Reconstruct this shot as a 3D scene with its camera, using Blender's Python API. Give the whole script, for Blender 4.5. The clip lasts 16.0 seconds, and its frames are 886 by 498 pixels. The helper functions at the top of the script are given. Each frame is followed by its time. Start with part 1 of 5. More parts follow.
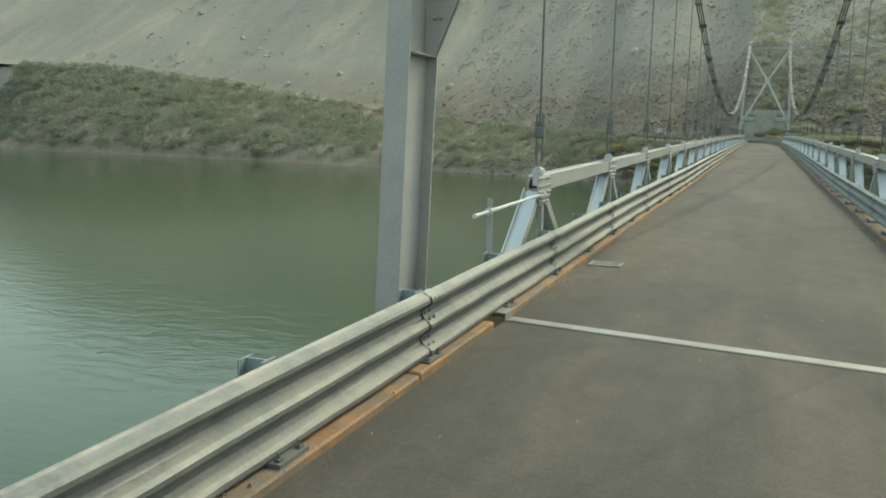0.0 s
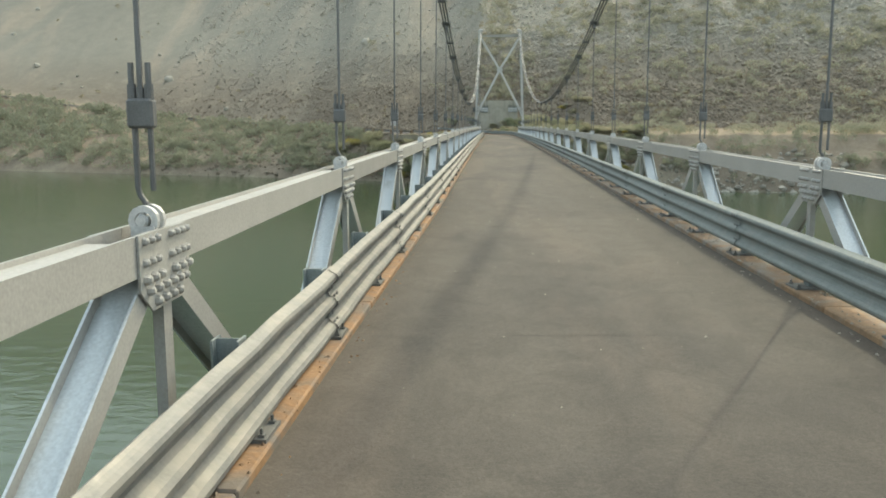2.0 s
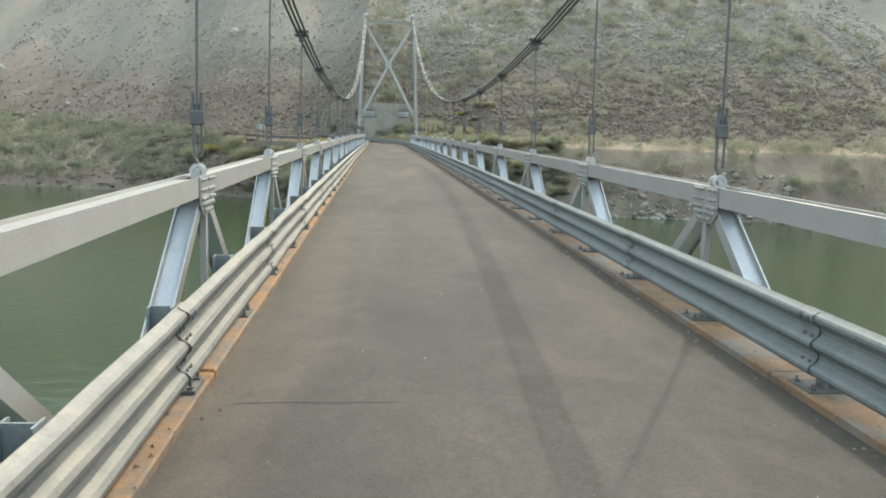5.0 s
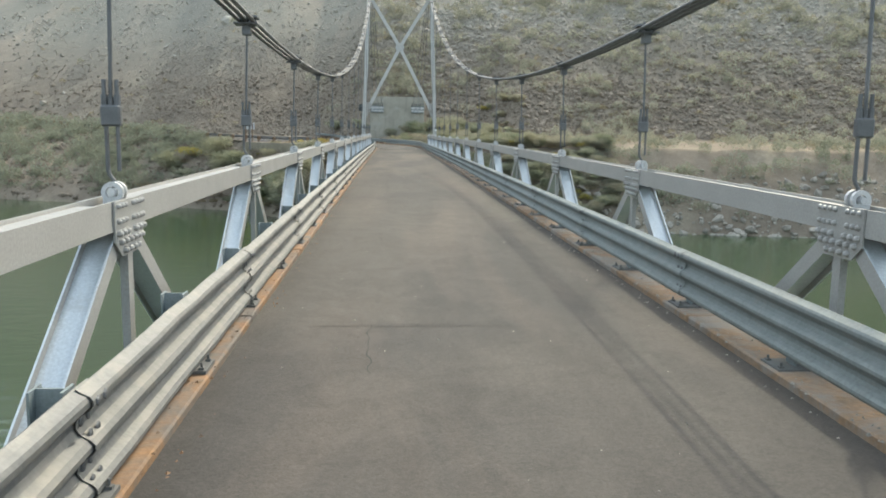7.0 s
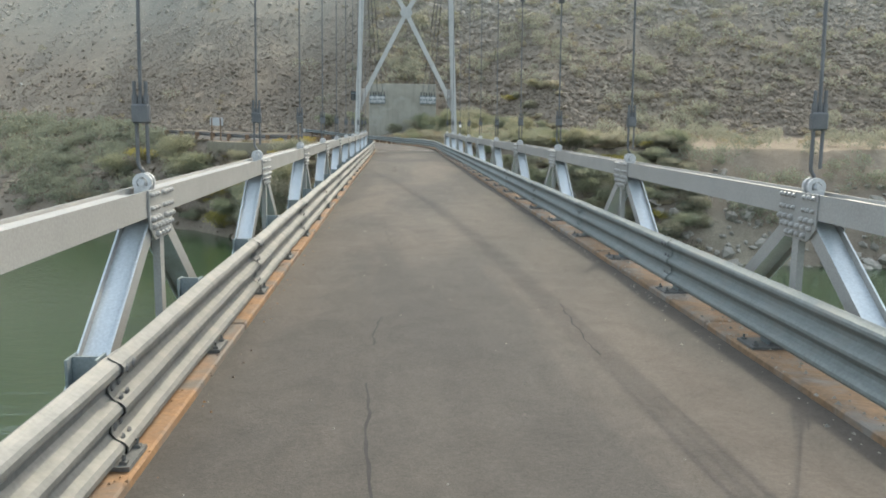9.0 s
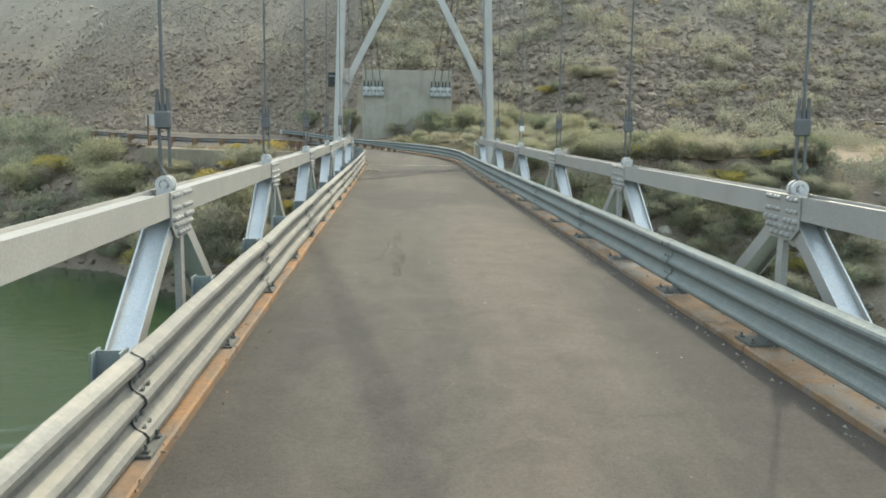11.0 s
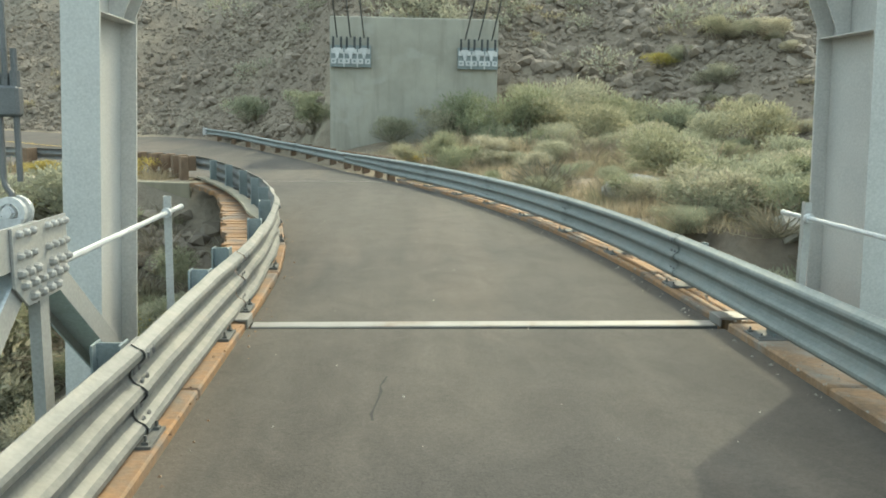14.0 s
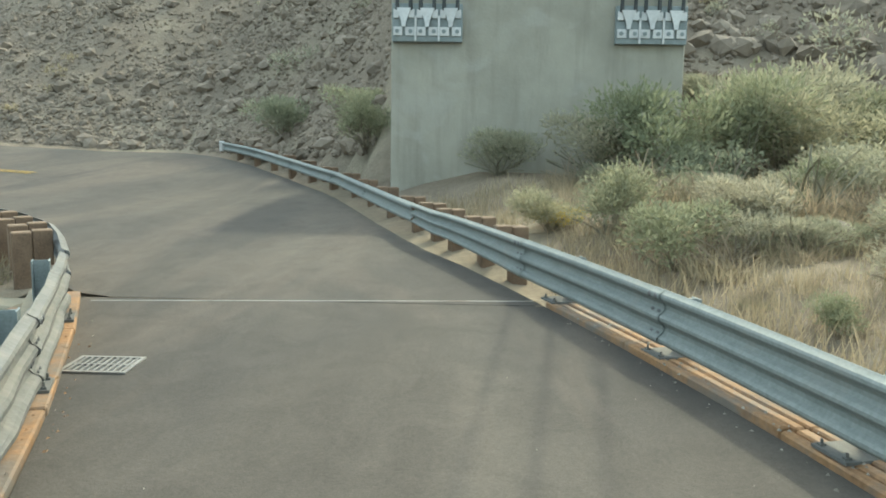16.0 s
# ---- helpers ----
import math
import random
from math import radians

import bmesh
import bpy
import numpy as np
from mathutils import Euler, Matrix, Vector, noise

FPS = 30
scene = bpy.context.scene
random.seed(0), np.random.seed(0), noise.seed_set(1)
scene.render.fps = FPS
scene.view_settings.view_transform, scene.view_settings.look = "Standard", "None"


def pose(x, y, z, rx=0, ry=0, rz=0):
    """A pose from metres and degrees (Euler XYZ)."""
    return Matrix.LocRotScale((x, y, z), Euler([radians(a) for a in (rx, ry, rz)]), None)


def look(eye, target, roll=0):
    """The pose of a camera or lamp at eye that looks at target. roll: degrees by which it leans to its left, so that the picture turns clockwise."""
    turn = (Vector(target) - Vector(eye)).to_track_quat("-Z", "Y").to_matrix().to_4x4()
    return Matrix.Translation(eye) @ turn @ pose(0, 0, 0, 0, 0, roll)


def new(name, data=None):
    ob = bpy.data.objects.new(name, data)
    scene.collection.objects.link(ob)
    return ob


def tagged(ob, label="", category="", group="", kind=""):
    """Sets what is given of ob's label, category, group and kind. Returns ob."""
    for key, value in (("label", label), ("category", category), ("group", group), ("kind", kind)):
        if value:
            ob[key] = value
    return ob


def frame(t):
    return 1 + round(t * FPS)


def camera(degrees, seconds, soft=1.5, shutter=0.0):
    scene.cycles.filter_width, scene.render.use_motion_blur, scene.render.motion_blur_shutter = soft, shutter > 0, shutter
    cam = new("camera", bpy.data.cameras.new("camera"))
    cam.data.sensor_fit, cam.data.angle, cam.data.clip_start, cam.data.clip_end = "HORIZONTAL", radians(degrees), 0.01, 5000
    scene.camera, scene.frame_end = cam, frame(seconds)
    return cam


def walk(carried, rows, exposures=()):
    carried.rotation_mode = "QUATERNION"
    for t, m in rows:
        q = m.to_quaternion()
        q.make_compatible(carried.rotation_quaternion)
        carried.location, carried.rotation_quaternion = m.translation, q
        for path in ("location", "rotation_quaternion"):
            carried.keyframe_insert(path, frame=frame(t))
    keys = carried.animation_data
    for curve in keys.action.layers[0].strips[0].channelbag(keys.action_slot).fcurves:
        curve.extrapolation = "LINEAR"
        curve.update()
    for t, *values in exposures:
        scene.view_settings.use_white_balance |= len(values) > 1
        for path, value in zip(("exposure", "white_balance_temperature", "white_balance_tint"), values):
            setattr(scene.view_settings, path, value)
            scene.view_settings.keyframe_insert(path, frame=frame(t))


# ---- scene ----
cam = camera(55.95, 16.0, soft=1.8)
# seconds, eye in metres, yaw, pitch, roll in degrees
PATH = [
    (0.0, 0.090, -10.115, 1.739, 20.90, -8.37, -1.00),
    (0.5, -0.440, -7.223, 1.647, 15.80, -8.34, 0.34),
    (1.0, -0.735, -4.572, 1.633, 10.70, -8.24, 0.15),
    (1.5, -0.812, -1.638, 1.674, 6.51, -8.53, 0.39),
    (2.0, -0.893, 1.224, 1.671, 3.36, -8.57, 0.10),
    (2.5, -0.921, 4.187, 1.685, 1.13, -8.34, -0.80),
    (3.0, -0.997, 7.452, 1.708, -1.04, -7.94, -1.00),
    (3.5, -0.972, 10.896, 1.714, -2.42, -8.05, -1.59),
    (4.0, -0.950, 14.385, 1.754, -3.56, -7.98, -1.70),
    (4.5, -0.879, 18.127, 1.772, -4.29, -8.02, -1.40),
    (7.0, -0.708, 39.491, 1.834, -3.52, -8.28, -0.84),
    (7.5, -0.692, 44.219, 1.844, -3.52, -8.17, -0.15),
    (8.0, -0.686, 49.073, 1.848, -3.39, -8.46, -0.80),
    (8.5, -0.679, 53.988, 1.839, -3.26, -8.70, -0.98),
    (9.0, -0.673, 58.874, 1.843, -3.23, -8.67, -0.56),
    (11.5, -0.735, 83.325, 1.798, -3.14, -8.77, -0.67),
    (12.0, -0.744, 88.052, 1.758, -3.10, -8.86, -0.55),
    (12.5, -0.720, 92.719, 1.739, -3.14, -8.90, -0.82),
    (13.0, -0.715, 97.362, 1.737, -3.22, -8.92, -0.50),
    (13.5, -0.716, 101.883, 1.682, -3.16, -8.92, -0.20),
    (14.0, -0.785, 106.168, 1.669, -3.40, -8.95, -0.90),
    (14.5, -0.720, 109.680, 1.685, -3.03, -8.93, -0.25),
    (15.0, -0.749, 112.966, 1.689, -2.26, -9.15, 0.13),
    (15.5, -1.066, 116.292, 1.706, -0.90, -8.66, -0.33),
    (16.0, -1.464, 119.587, 1.800, 1.64, -8.71, -0.85),
]
STOPS = 1.3
# seconds, exposure and white balance of the clip's camera
LIGHTING = [(0.0, STOPS - 0.25, 6200, -11), (1.0, STOPS - 0.01, 6420, -4), (2.0, STOPS, 6420, -1), (4.0, STOPS + 0.16, 6130, 1), (9.0, STOPS + 0.12, 6020, 5), (12.0, STOPS + 0.27, 6230, -3), (14.3, STOPS + 0.37, 6230, -6), (16.0, STOPS + 0.40, 6100, -6)]
walk(cam, [(t, pose(x, y, z, 90 + pitch, roll, yaw)) for t, x, y, z, yaw, pitch, roll in PATH], LIGHTING)

# ---- world and sun ----
SUN_AT = Vector((0.49, 0.985, 1.00)).normalized()
world = bpy.data.worlds.new("sky")
scene.world = world
world.use_nodes = True
wn = world.node_tree
sky = wn.nodes.new("ShaderNodeTexSky")
sky.sky_type = "NISHITA"
sky.sun_disc = False
sky.sun_elevation = math.asin(SUN_AT.z)
sky.sun_rotation = math.atan2(SUN_AT.x, SUN_AT.y)
sky.air_density, sky.dust_density, sky.ozone_density = 1.6, 7.0, 1.0
back = wn.nodes["Background"]
# thin even smoke veils the whole sky
veil = wn.nodes.new("ShaderNodeMix")
veil.data_type = "RGBA"
veil.inputs[0].default_value = 0.5
veil.inputs[7].default_value = (4.4, 4.7, 5.0, 1)
wn.links.new(sky.outputs[0], veil.inputs[6])
wn.links.new(veil.outputs[2], back.inputs[0])
back.inputs[1].default_value = 0.141
sun_data = bpy.data.lights.new("sun", "SUN")
sun_data.energy, sun_data.angle, sun_data.color = 0.88, radians(0.6), (1.0, 0.87, 0.66)
sun = new("sun", sun_data)
sun.matrix_world = look((SUN_AT * 400)[:], (0, 0, 0))

# ---- materials ----
def material(name):
    m = bpy.data.materials.new(name)
    m.use_nodes = True
    nt = m.node_tree
    return m, nt, nt.nodes["Principled BSDF"]


def coords(nt, scale=(1, 1, 1)):
    tc = nt.nodes.new("ShaderNodeTexCoord")
    mp = nt.nodes.new("ShaderNodeMapping")
    geo = nt.nodes.new("ShaderNodeNewGeometry")
    nt.links.new(geo.outputs["Position"], mp.inputs["Vector"])
    mp.inputs["Scale"].default_value = scale
    return mp.outputs[0]


def noise_tex(nt, vec, scale, detail=5.0, rough=0.55, distort=0.0):
    n = nt.nodes.new("ShaderNodeTexNoise")
    n.inputs["Scale"].default_value, n.inputs["Detail"].default_value = scale, detail
    n.inputs["Roughness"].default_value, n.inputs["Distortion"].default_value = rough, distort
    nt.links.new(vec, n.inputs["Vector"])
    return n.outputs["Fac"]


def ramp(nt, fac, stops):
    r = nt.nodes.new("ShaderNodeValToRGB")
    el = r.color_ramp.elements
    while len(el) < len(stops):
        el.new(0.5)
    for e, (p, c) in zip(el, stops):
        e.position = p
        e.color = (*c, 1) if len(c) == 3 else c
    nt.links.new(fac, r.inputs[0])
    return r.outputs[0]


def mix(nt, fac, a, b, mode="MIX"):
    m = nt.nodes.new("ShaderNodeMix")
    m.data_type, m.blend_type = "RGBA", mode
    for sock, v in ((0, fac), (6, a), (7, b)):
        if isinstance(v, (int, float)):
            m.inputs[sock].default_value = v
        elif isinstance(v, tuple):
            m.inputs[sock].default_value = (*v, 1)
        else:
            nt.links.new(v, m.inputs[sock])
    return m.outputs[2]


def bump(nt, bsdf, height, strength=0.4, distance=0.02):
    b = nt.nodes.new("ShaderNodeBump")
    b.inputs["Strength"].default_value, b.inputs["Distance"].default_value = strength, distance
    nt.links.new(height, b.inputs["Height"])
    nt.links.new(b.outputs[0], bsdf.inputs["Normal"])


def grey(v):
    return (v, v, v)


def mottled(name, dark, light, scale=6.0, rough=(0.4, 0.65), metal=0.0, bump_by=0.15, stain=None, stain_scale=0.7, stain_at=(0.55, 0.75), grain=60.0):
    m, nt, b = material(name)
    v = coords(nt)
    col = ramp(nt, noise_tex(nt, v, scale, 6), [(0.3, dark), (0.7, light)])
    fine = noise_tex(nt, v, grain, 3)
    col = mix(nt, 0.35, col, ramp(nt, fine, [(0.25, tuple(c * 0.6 for c in dark)), (0.75, tuple(min(1, c * 1.25) for c in light))]))
    if stain:
        s = ramp(nt, noise_tex(nt, v, stain_scale, 7, 0.65, 0.6), [(stain_at[0], grey(0)), (stain_at[1], grey(1))])
        col = mix(nt, s, col, stain)
    info = nt.nodes.new("ShaderNodeObjectInfo")
    col = mix(nt, 1.0, col, ramp(nt, info.outputs["Random"], [(0, grey(0.86)), (1, grey(1.0))]), "MULTIPLY")
    nt.links.new(col, b.inputs["Base Color"])
    nt.links.new(ramp(nt, noise_tex(nt, v, scale * 2, 4), [(0.3, grey(rough[0])), (0.7, grey(rough[1]))]), b.inputs["Roughness"])
    b.inputs["Metallic"].default_value = metal
    bump(nt, b, fine, bump_by, 0.01)
    return m


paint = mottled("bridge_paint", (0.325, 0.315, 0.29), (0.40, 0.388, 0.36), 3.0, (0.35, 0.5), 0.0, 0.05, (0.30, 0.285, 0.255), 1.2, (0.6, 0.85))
# paler than the bridge paint; only the far tower has it
far_tower_paint = mottled("far_tower_paint", (0.46, 0.447, 0.42), (0.55, 0.535, 0.50), 3.0, (0.35, 0.5), 0.0, 0.05, (0.34, 0.325, 0.29), 1.2, (0.6, 0.85))
# same paint as the truss, with the sky's reflection put into a pale blue colour
sky_sheen_paint = mottled("sky_sheen_bridge_paint", (0.55, 0.59, 0.61), (0.63, 0.67, 0.69), 3.0, (0.14, 0.25), 0.0, 0.03, (0.36, 0.35, 0.32), 1.2, (0.6, 0.85))
galv = mottled("galvanised_steel", (0.11, 0.115, 0.113), (0.19, 0.19, 0.183), 9.0, (0.42, 0.62), 0.25, 0.08, (0.215, 0.205, 0.183), 2.6, (0.48, 0.72), 38.0)
# right-hand rails: the cool greenish cast of their shaded side is in the colour
galv_shade_tint = mottled("shade_tinted_galvanised_steel", (0.185, 0.205, 0.194), (0.255, 0.275, 0.26), 7.0, (0.62, 0.78), 0.1, 0.08, (0.25, 0.245, 0.22), 2.2, (0.5, 0.8), 38.0)
post_steel = mottled("weathered_post_steel", (0.20, 0.235, 0.235), (0.30, 0.335, 0.335), 7.0, (0.5, 0.7), 0.3, 0.1)
rope_steel = mottled("wire_rope", (0.10, 0.104, 0.105), (0.19, 0.19, 0.188), 9.0, (0.45, 0.65), 0.4, 0.3, grain=160.0)
plate_steel = mottled("dusty_plate_steel", (0.10, 0.105, 0.10), (0.17, 0.165, 0.15), 9.0, (0.7, 0.85), 0.1, 0.15)
zinc = mottled("bright_zinc", (0.48, 0.49, 0.49), (0.64, 0.64, 0.63), 8.0, (0.3, 0.45), 0.25, 0.05)
timber = mottled("weathered_timber", (0.19, 0.105, 0.05), (0.36, 0.205, 0.095), 5.0, (0.7, 0.9), 0.0, 0.5, (0.16, 0.135, 0.11), 1.4, (0.45, 0.62), 30.0)
grey_timber = mottled("grey_weathered_timber", (0.15, 0.10, 0.06), (0.33, 0.205, 0.11), 4.0, (0.75, 0.92), 0.0, 0.6, (0.24, 0.21, 0.175), 1.8, (0.46, 0.6), 30.0)
wood_post = mottled("dark_post_timber", (0.11, 0.072, 0.045), (0.23, 0.155, 0.098), 6.0, (0.75, 0.9), 0.0, 0.5)
worn_plate = mottled("worn_plate_steel", (0.17, 0.16, 0.143), (0.30, 0.29, 0.265), 4.0, (0.4, 0.6), 0.2, 0.1, (0.16, 0.12, 0.09), 1.5, (0.5, 0.7))
white_paint = mottled("white_paint", (0.62, 0.62, 0.6), (0.8, 0.8, 0.78), 5.0, (0.45, 0.6))
sign_back = mottled("sign_aluminium", (0.45, 0.46, 0.46), (0.6, 0.6, 0.6), 3.0, (0.4, 0.55), 0.4, 0.03)
dark_panel = mottled("dark_panel", (0.03, 0.035, 0.035), (0.06, 0.065, 0.065), 4.0, (0.5, 0.7))


def make_concrete(name="board_marked_concrete", tone=(1.0, 1.0, 1.0)):
    m, nt, b = material(name)
    v = coords(nt)
    col = ramp(nt, noise_tex(nt, v, 0.9, 7, 0.6), [(0.3, (0.27, 0.256, 0.21)), (0.7, (0.362, 0.343, 0.28))])
    streak = noise_tex(nt, coords(nt, (2.6, 2.6, 0.3)), 1.0, 6, 0.6)
    col = mix(nt, ramp(nt, streak, [(0.5, grey(0)), (0.74, grey(0.7))]), col, (0.195, 0.182, 0.15))
    pale = noise_tex(nt, coords(nt, (0.5, 0.5, 0.8)), 1.3, 5, 0.5, 0.8)
    col = mix(nt, ramp(nt, pale, [(0.55, grey(0)), (0.66, grey(0.4))]), col, (0.40, 0.39, 0.345))
    col = mix(nt, 1.0, col, tone, "MULTIPLY")
    nt.links.new(col, b.inputs["Base Color"])
    b.inputs["Roughness"].default_value = 0.85
    bump(nt, b, noise_tex(nt, v, 18, 5), 0.35, 0.02)
    return m


def make_asphalt():
    m, nt, b = material("worn_asphalt")
    v = coords(nt)
    long = coords(nt, (1.0, 0.06, 1.0))
    col = ramp(nt, noise_tex(nt, long, 1.1, 6, 0.6), [(0.3, (0.053, 0.046, 0.038)), (0.7, (0.102, 0.089, 0.073))])
    patch = noise_tex(nt, coords(nt, (0.35, 0.16, 1.0)), 1.0, 4, 0.5, 0.4)
    col = mix(nt, ramp(nt, patch, [(0.45, grey(0)), (0.6, grey(0.85))]), col, (0.041, 0.038, 0.035))
    warm = noise_tex(nt, coords(nt, (0.5, 0.09, 1.0)), 1.0, 5, 0.55, 0.6)
    col = mix(nt, ramp(nt, warm, [(0.5, grey(0)), (0.64, grey(0.75))]), col, (0.130, 0.103, 0.080))
    fine = noise_tex(nt, v, 70, 3, 0.7)
    col = mix(nt, 0.36, col, ramp(nt, fine, [(0.3, (0.038, 0.035, 0.031)), (0.72, (0.121, 0.109, 0.093))]))
    blot = noise_tex(nt, coords(nt, (1.0, 0.7, 1.0)), 2.6, 7, 0.68, 0.8)
    col = mix(nt, 0.75, col, ramp(nt, blot, [(0.32, grey(0.72)), (0.55, grey(1.0)), (0.72, grey(1.16))]), "MULTIPLY")
    stones = noise_tex(nt, v, 26, 4, 0.75)
    col = mix(nt, 0.7, col, ramp(nt, stones, [(0.35, grey(0.80)), (0.65, grey(1.14))]), "MULTIPLY")
    vor = nt.nodes.new("ShaderNodeTexVoronoi")
    vor.feature = "DISTANCE_TO_EDGE"
    vor.inputs["Scale"].default_value = 1.0
    warp = nt.nodes.new("ShaderNodeTexNoise")
    warp.inputs["Scale"].default_value, warp.inputs["Detail"].default_value = 1.4, 6.0
    nt.links.new(coords(nt, (1, 1, 1)), warp.inputs["Vector"])
    add = nt.nodes.new("ShaderNodeVectorMath")
    add.operation = "MULTIPLY_ADD"
    nt.links.new(warp.outputs["Color"], add.inputs[0])
    add.inputs[1].default_value = (0.9, 0.9, 0)
    nt.links.new(coords(nt, (0.42, 0.2, 1)), add.inputs[2])
    nt.links.new(add.outputs[0], vor.inputs["Vector"])
    thin = ramp(nt, vor.outputs["Distance"], [(0.0, grey(0.8)), (0.006, grey(0))])
    gate = ramp(nt, noise_tex(nt, coords(nt, (0.5, 0.12, 1)), 1.0, 3), [(0.66, grey(0)), (0.74, grey(0.8))])
    crack = mix(nt, 1.0, thin, gate, "MULTIPLY")
    col = mix(nt, crack, col, (0.022, 0.021, 0.019))
    nt.links.new(col, b.inputs["Base Color"])
    b.inputs["Roughness"].default_value = 0.85
    b.inputs["Specular IOR Level"].default_value = 0.3
    bump(nt, b, fine, 0.35, 0.012)
    return m


def make_water():
    m, nt, b = material("green_river_water")
    v = coords(nt)
    col = ramp(nt, noise_tex(nt, v, 0.02, 4), [(0.3, (0.027, 0.047, 0.022)), (0.7, (0.038, 0.060, 0.029))])
    nt.links.new(col, b.inputs["Base Color"])
    b.inputs["Roughness"].default_value = 0.06
    b.inputs["IOR"].default_value = 1.33
    h = noise_tex(nt, coords(nt, (0.8, 1.6, 1)), 0.9, 5, 0.6, 0.5)
    bump(nt, b, h, 0.10, 0.25)
    return m


def make_ground():
    m, nt, b = material("dry_stony_hillside")
    v = coords(nt)
    geo = nt.nodes.new("ShaderNodeNewGeometry")
    soil = ramp(nt, noise_tex(nt, v, 0.05, 6, 0.6), [(0.3, (0.205, 0.166, 0.122)), (0.7, (0.265, 0.215, 0.157))])
    scree = ramp(nt, noise_tex(nt, v, 0.9, 7, 0.7), [(0.32, (0.135, 0.115, 0.09)), (0.5, (0.185, 0.158, 0.124)), (0.7, (0.25, 0.214, 0.17))])
    col = mix(nt, 0.55, soil, scree)
    grass = ramp(nt, noise_tex(nt, v, 0.16, 7, 0.65, 0.5), [(0.5, grey(0)), (0.66, grey(0.6))])
    gcol = ramp(nt, noise_tex(nt, v, 1.8, 5, 0.7), [(0.3, (0.27, 0.24, 0.175)), (0.7, (0.37, 0.325, 0.24))])
    col = mix(nt, grass, col, gcol)
    # bleached soil and litter gather where the ground is flat
    sep = nt.nodes.new("ShaderNodeSeparateXYZ")
    nt.links.new(geo.outputs["Normal"], sep.inputs[0])
    tan = ramp(nt, noise_tex(nt, v, 0.7, 6, 0.65), [(0.3, (0.27, 0.215, 0.15)), (0.7, (0.37, 0.30, 0.21))])
    col = mix(nt, ramp(nt, sep.outputs["Z"], [(0.93, grey(0)), (0.99, grey(0.5))]), col, tan)
    # haze painted in: bare upper slopes pale with height; tan chutes follow the fall line
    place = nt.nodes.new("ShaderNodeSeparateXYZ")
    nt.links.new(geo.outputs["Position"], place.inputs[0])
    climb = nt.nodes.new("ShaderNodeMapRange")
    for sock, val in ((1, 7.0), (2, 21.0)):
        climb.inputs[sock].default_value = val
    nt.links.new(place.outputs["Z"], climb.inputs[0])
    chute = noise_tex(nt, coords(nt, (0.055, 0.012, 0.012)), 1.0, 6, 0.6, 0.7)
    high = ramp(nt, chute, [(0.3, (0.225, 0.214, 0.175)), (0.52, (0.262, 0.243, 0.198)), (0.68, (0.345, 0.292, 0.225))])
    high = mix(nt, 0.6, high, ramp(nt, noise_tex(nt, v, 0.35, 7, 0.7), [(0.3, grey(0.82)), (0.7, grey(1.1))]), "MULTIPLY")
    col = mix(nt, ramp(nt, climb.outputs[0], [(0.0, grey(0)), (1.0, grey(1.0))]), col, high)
    fine = noise_tex(nt, v, 7, 6, 0.7)
    col = mix(nt, 0.8, col, ramp(nt, fine, [(0.3, grey(0.74)), (0.7, grey(1.08))]), "MULTIPLY")
    nt.links.new(col, b.inputs["Base Color"])
    b.inputs["Roughness"].default_value = 0.95
    b.inputs["Specular IOR Level"].default_value = 0.15
    bump(nt, b, fine, 0.8, 0.12)
    return m


def make_leaf(name, dark, light):
    m, nt, b = material(name)
    geo = nt.nodes.new("ShaderNodeNewGeometry")
    info = nt.nodes.new("ShaderNodeObjectInfo")
    col = ramp(nt, geo.outputs["Random Per Island"], [(0, dark), (1, light)])
    col = mix(nt, 1.0, col, ramp(nt, info.outputs["Random"], [(0, (0.75, 0.8, 0.7)), (1, (1.1, 1.02, 0.95))]), "MULTIPLY")
    nt.links.new(col, b.inputs["Base Color"])
    b.inputs["Roughness"].default_value = 0.85
    b.inputs["Specular IOR Level"].default_value = 0.2
    # thin leaves let light through
    thin = nt.nodes.new("ShaderNodeBsdfTranslucent")
    nt.links.new(col, thin.inputs["Color"])
    both = nt.nodes.new("ShaderNodeMixShader")
    both.inputs[0].default_value = 0.5
    nt.links.new(b.outputs[0], both.inputs[1])
    nt.links.new(thin.outputs[0], both.inputs[2])
    nt.links.new(both.outputs[0], nt.nodes["Material Output"].inputs["Surface"])
    return m


def make_rock(name, dark, light):
    m, nt, b = material(name)
    v = coords(nt)
    geo = nt.nodes.new("ShaderNodeNewGeometry")
    col = ramp(nt, geo.outputs["Random Per Island"], [(0, dark), (1, light)])
    n = noise_tex(nt, v, 5, 6, 0.7)
    col = mix(nt, 0.9, col, ramp(nt, n, [(0.3, grey(0.7)), (0.7, grey(1.1))]), "MULTIPLY")
    lich = ramp(nt, noise_tex(nt, v, 1.6, 6, 0.7), [(0.58, grey(0)), (0.7, grey(0.5))])
    col = mix(nt, lich, col, (0.25, 0.222, 0.18))
    # rocks pale with height as well, the haze put into their colour
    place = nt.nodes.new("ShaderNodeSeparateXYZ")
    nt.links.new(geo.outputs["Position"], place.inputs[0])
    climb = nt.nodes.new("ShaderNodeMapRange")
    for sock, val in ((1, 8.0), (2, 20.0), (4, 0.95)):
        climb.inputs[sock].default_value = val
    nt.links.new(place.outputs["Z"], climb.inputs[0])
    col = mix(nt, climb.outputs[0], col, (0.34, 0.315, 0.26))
    nt.links.new(col, b.inputs["Base Color"])
    b.inputs["Roughness"].default_value = 0.9
    bump(nt, b, n, 0.6, 0.05)
    return m


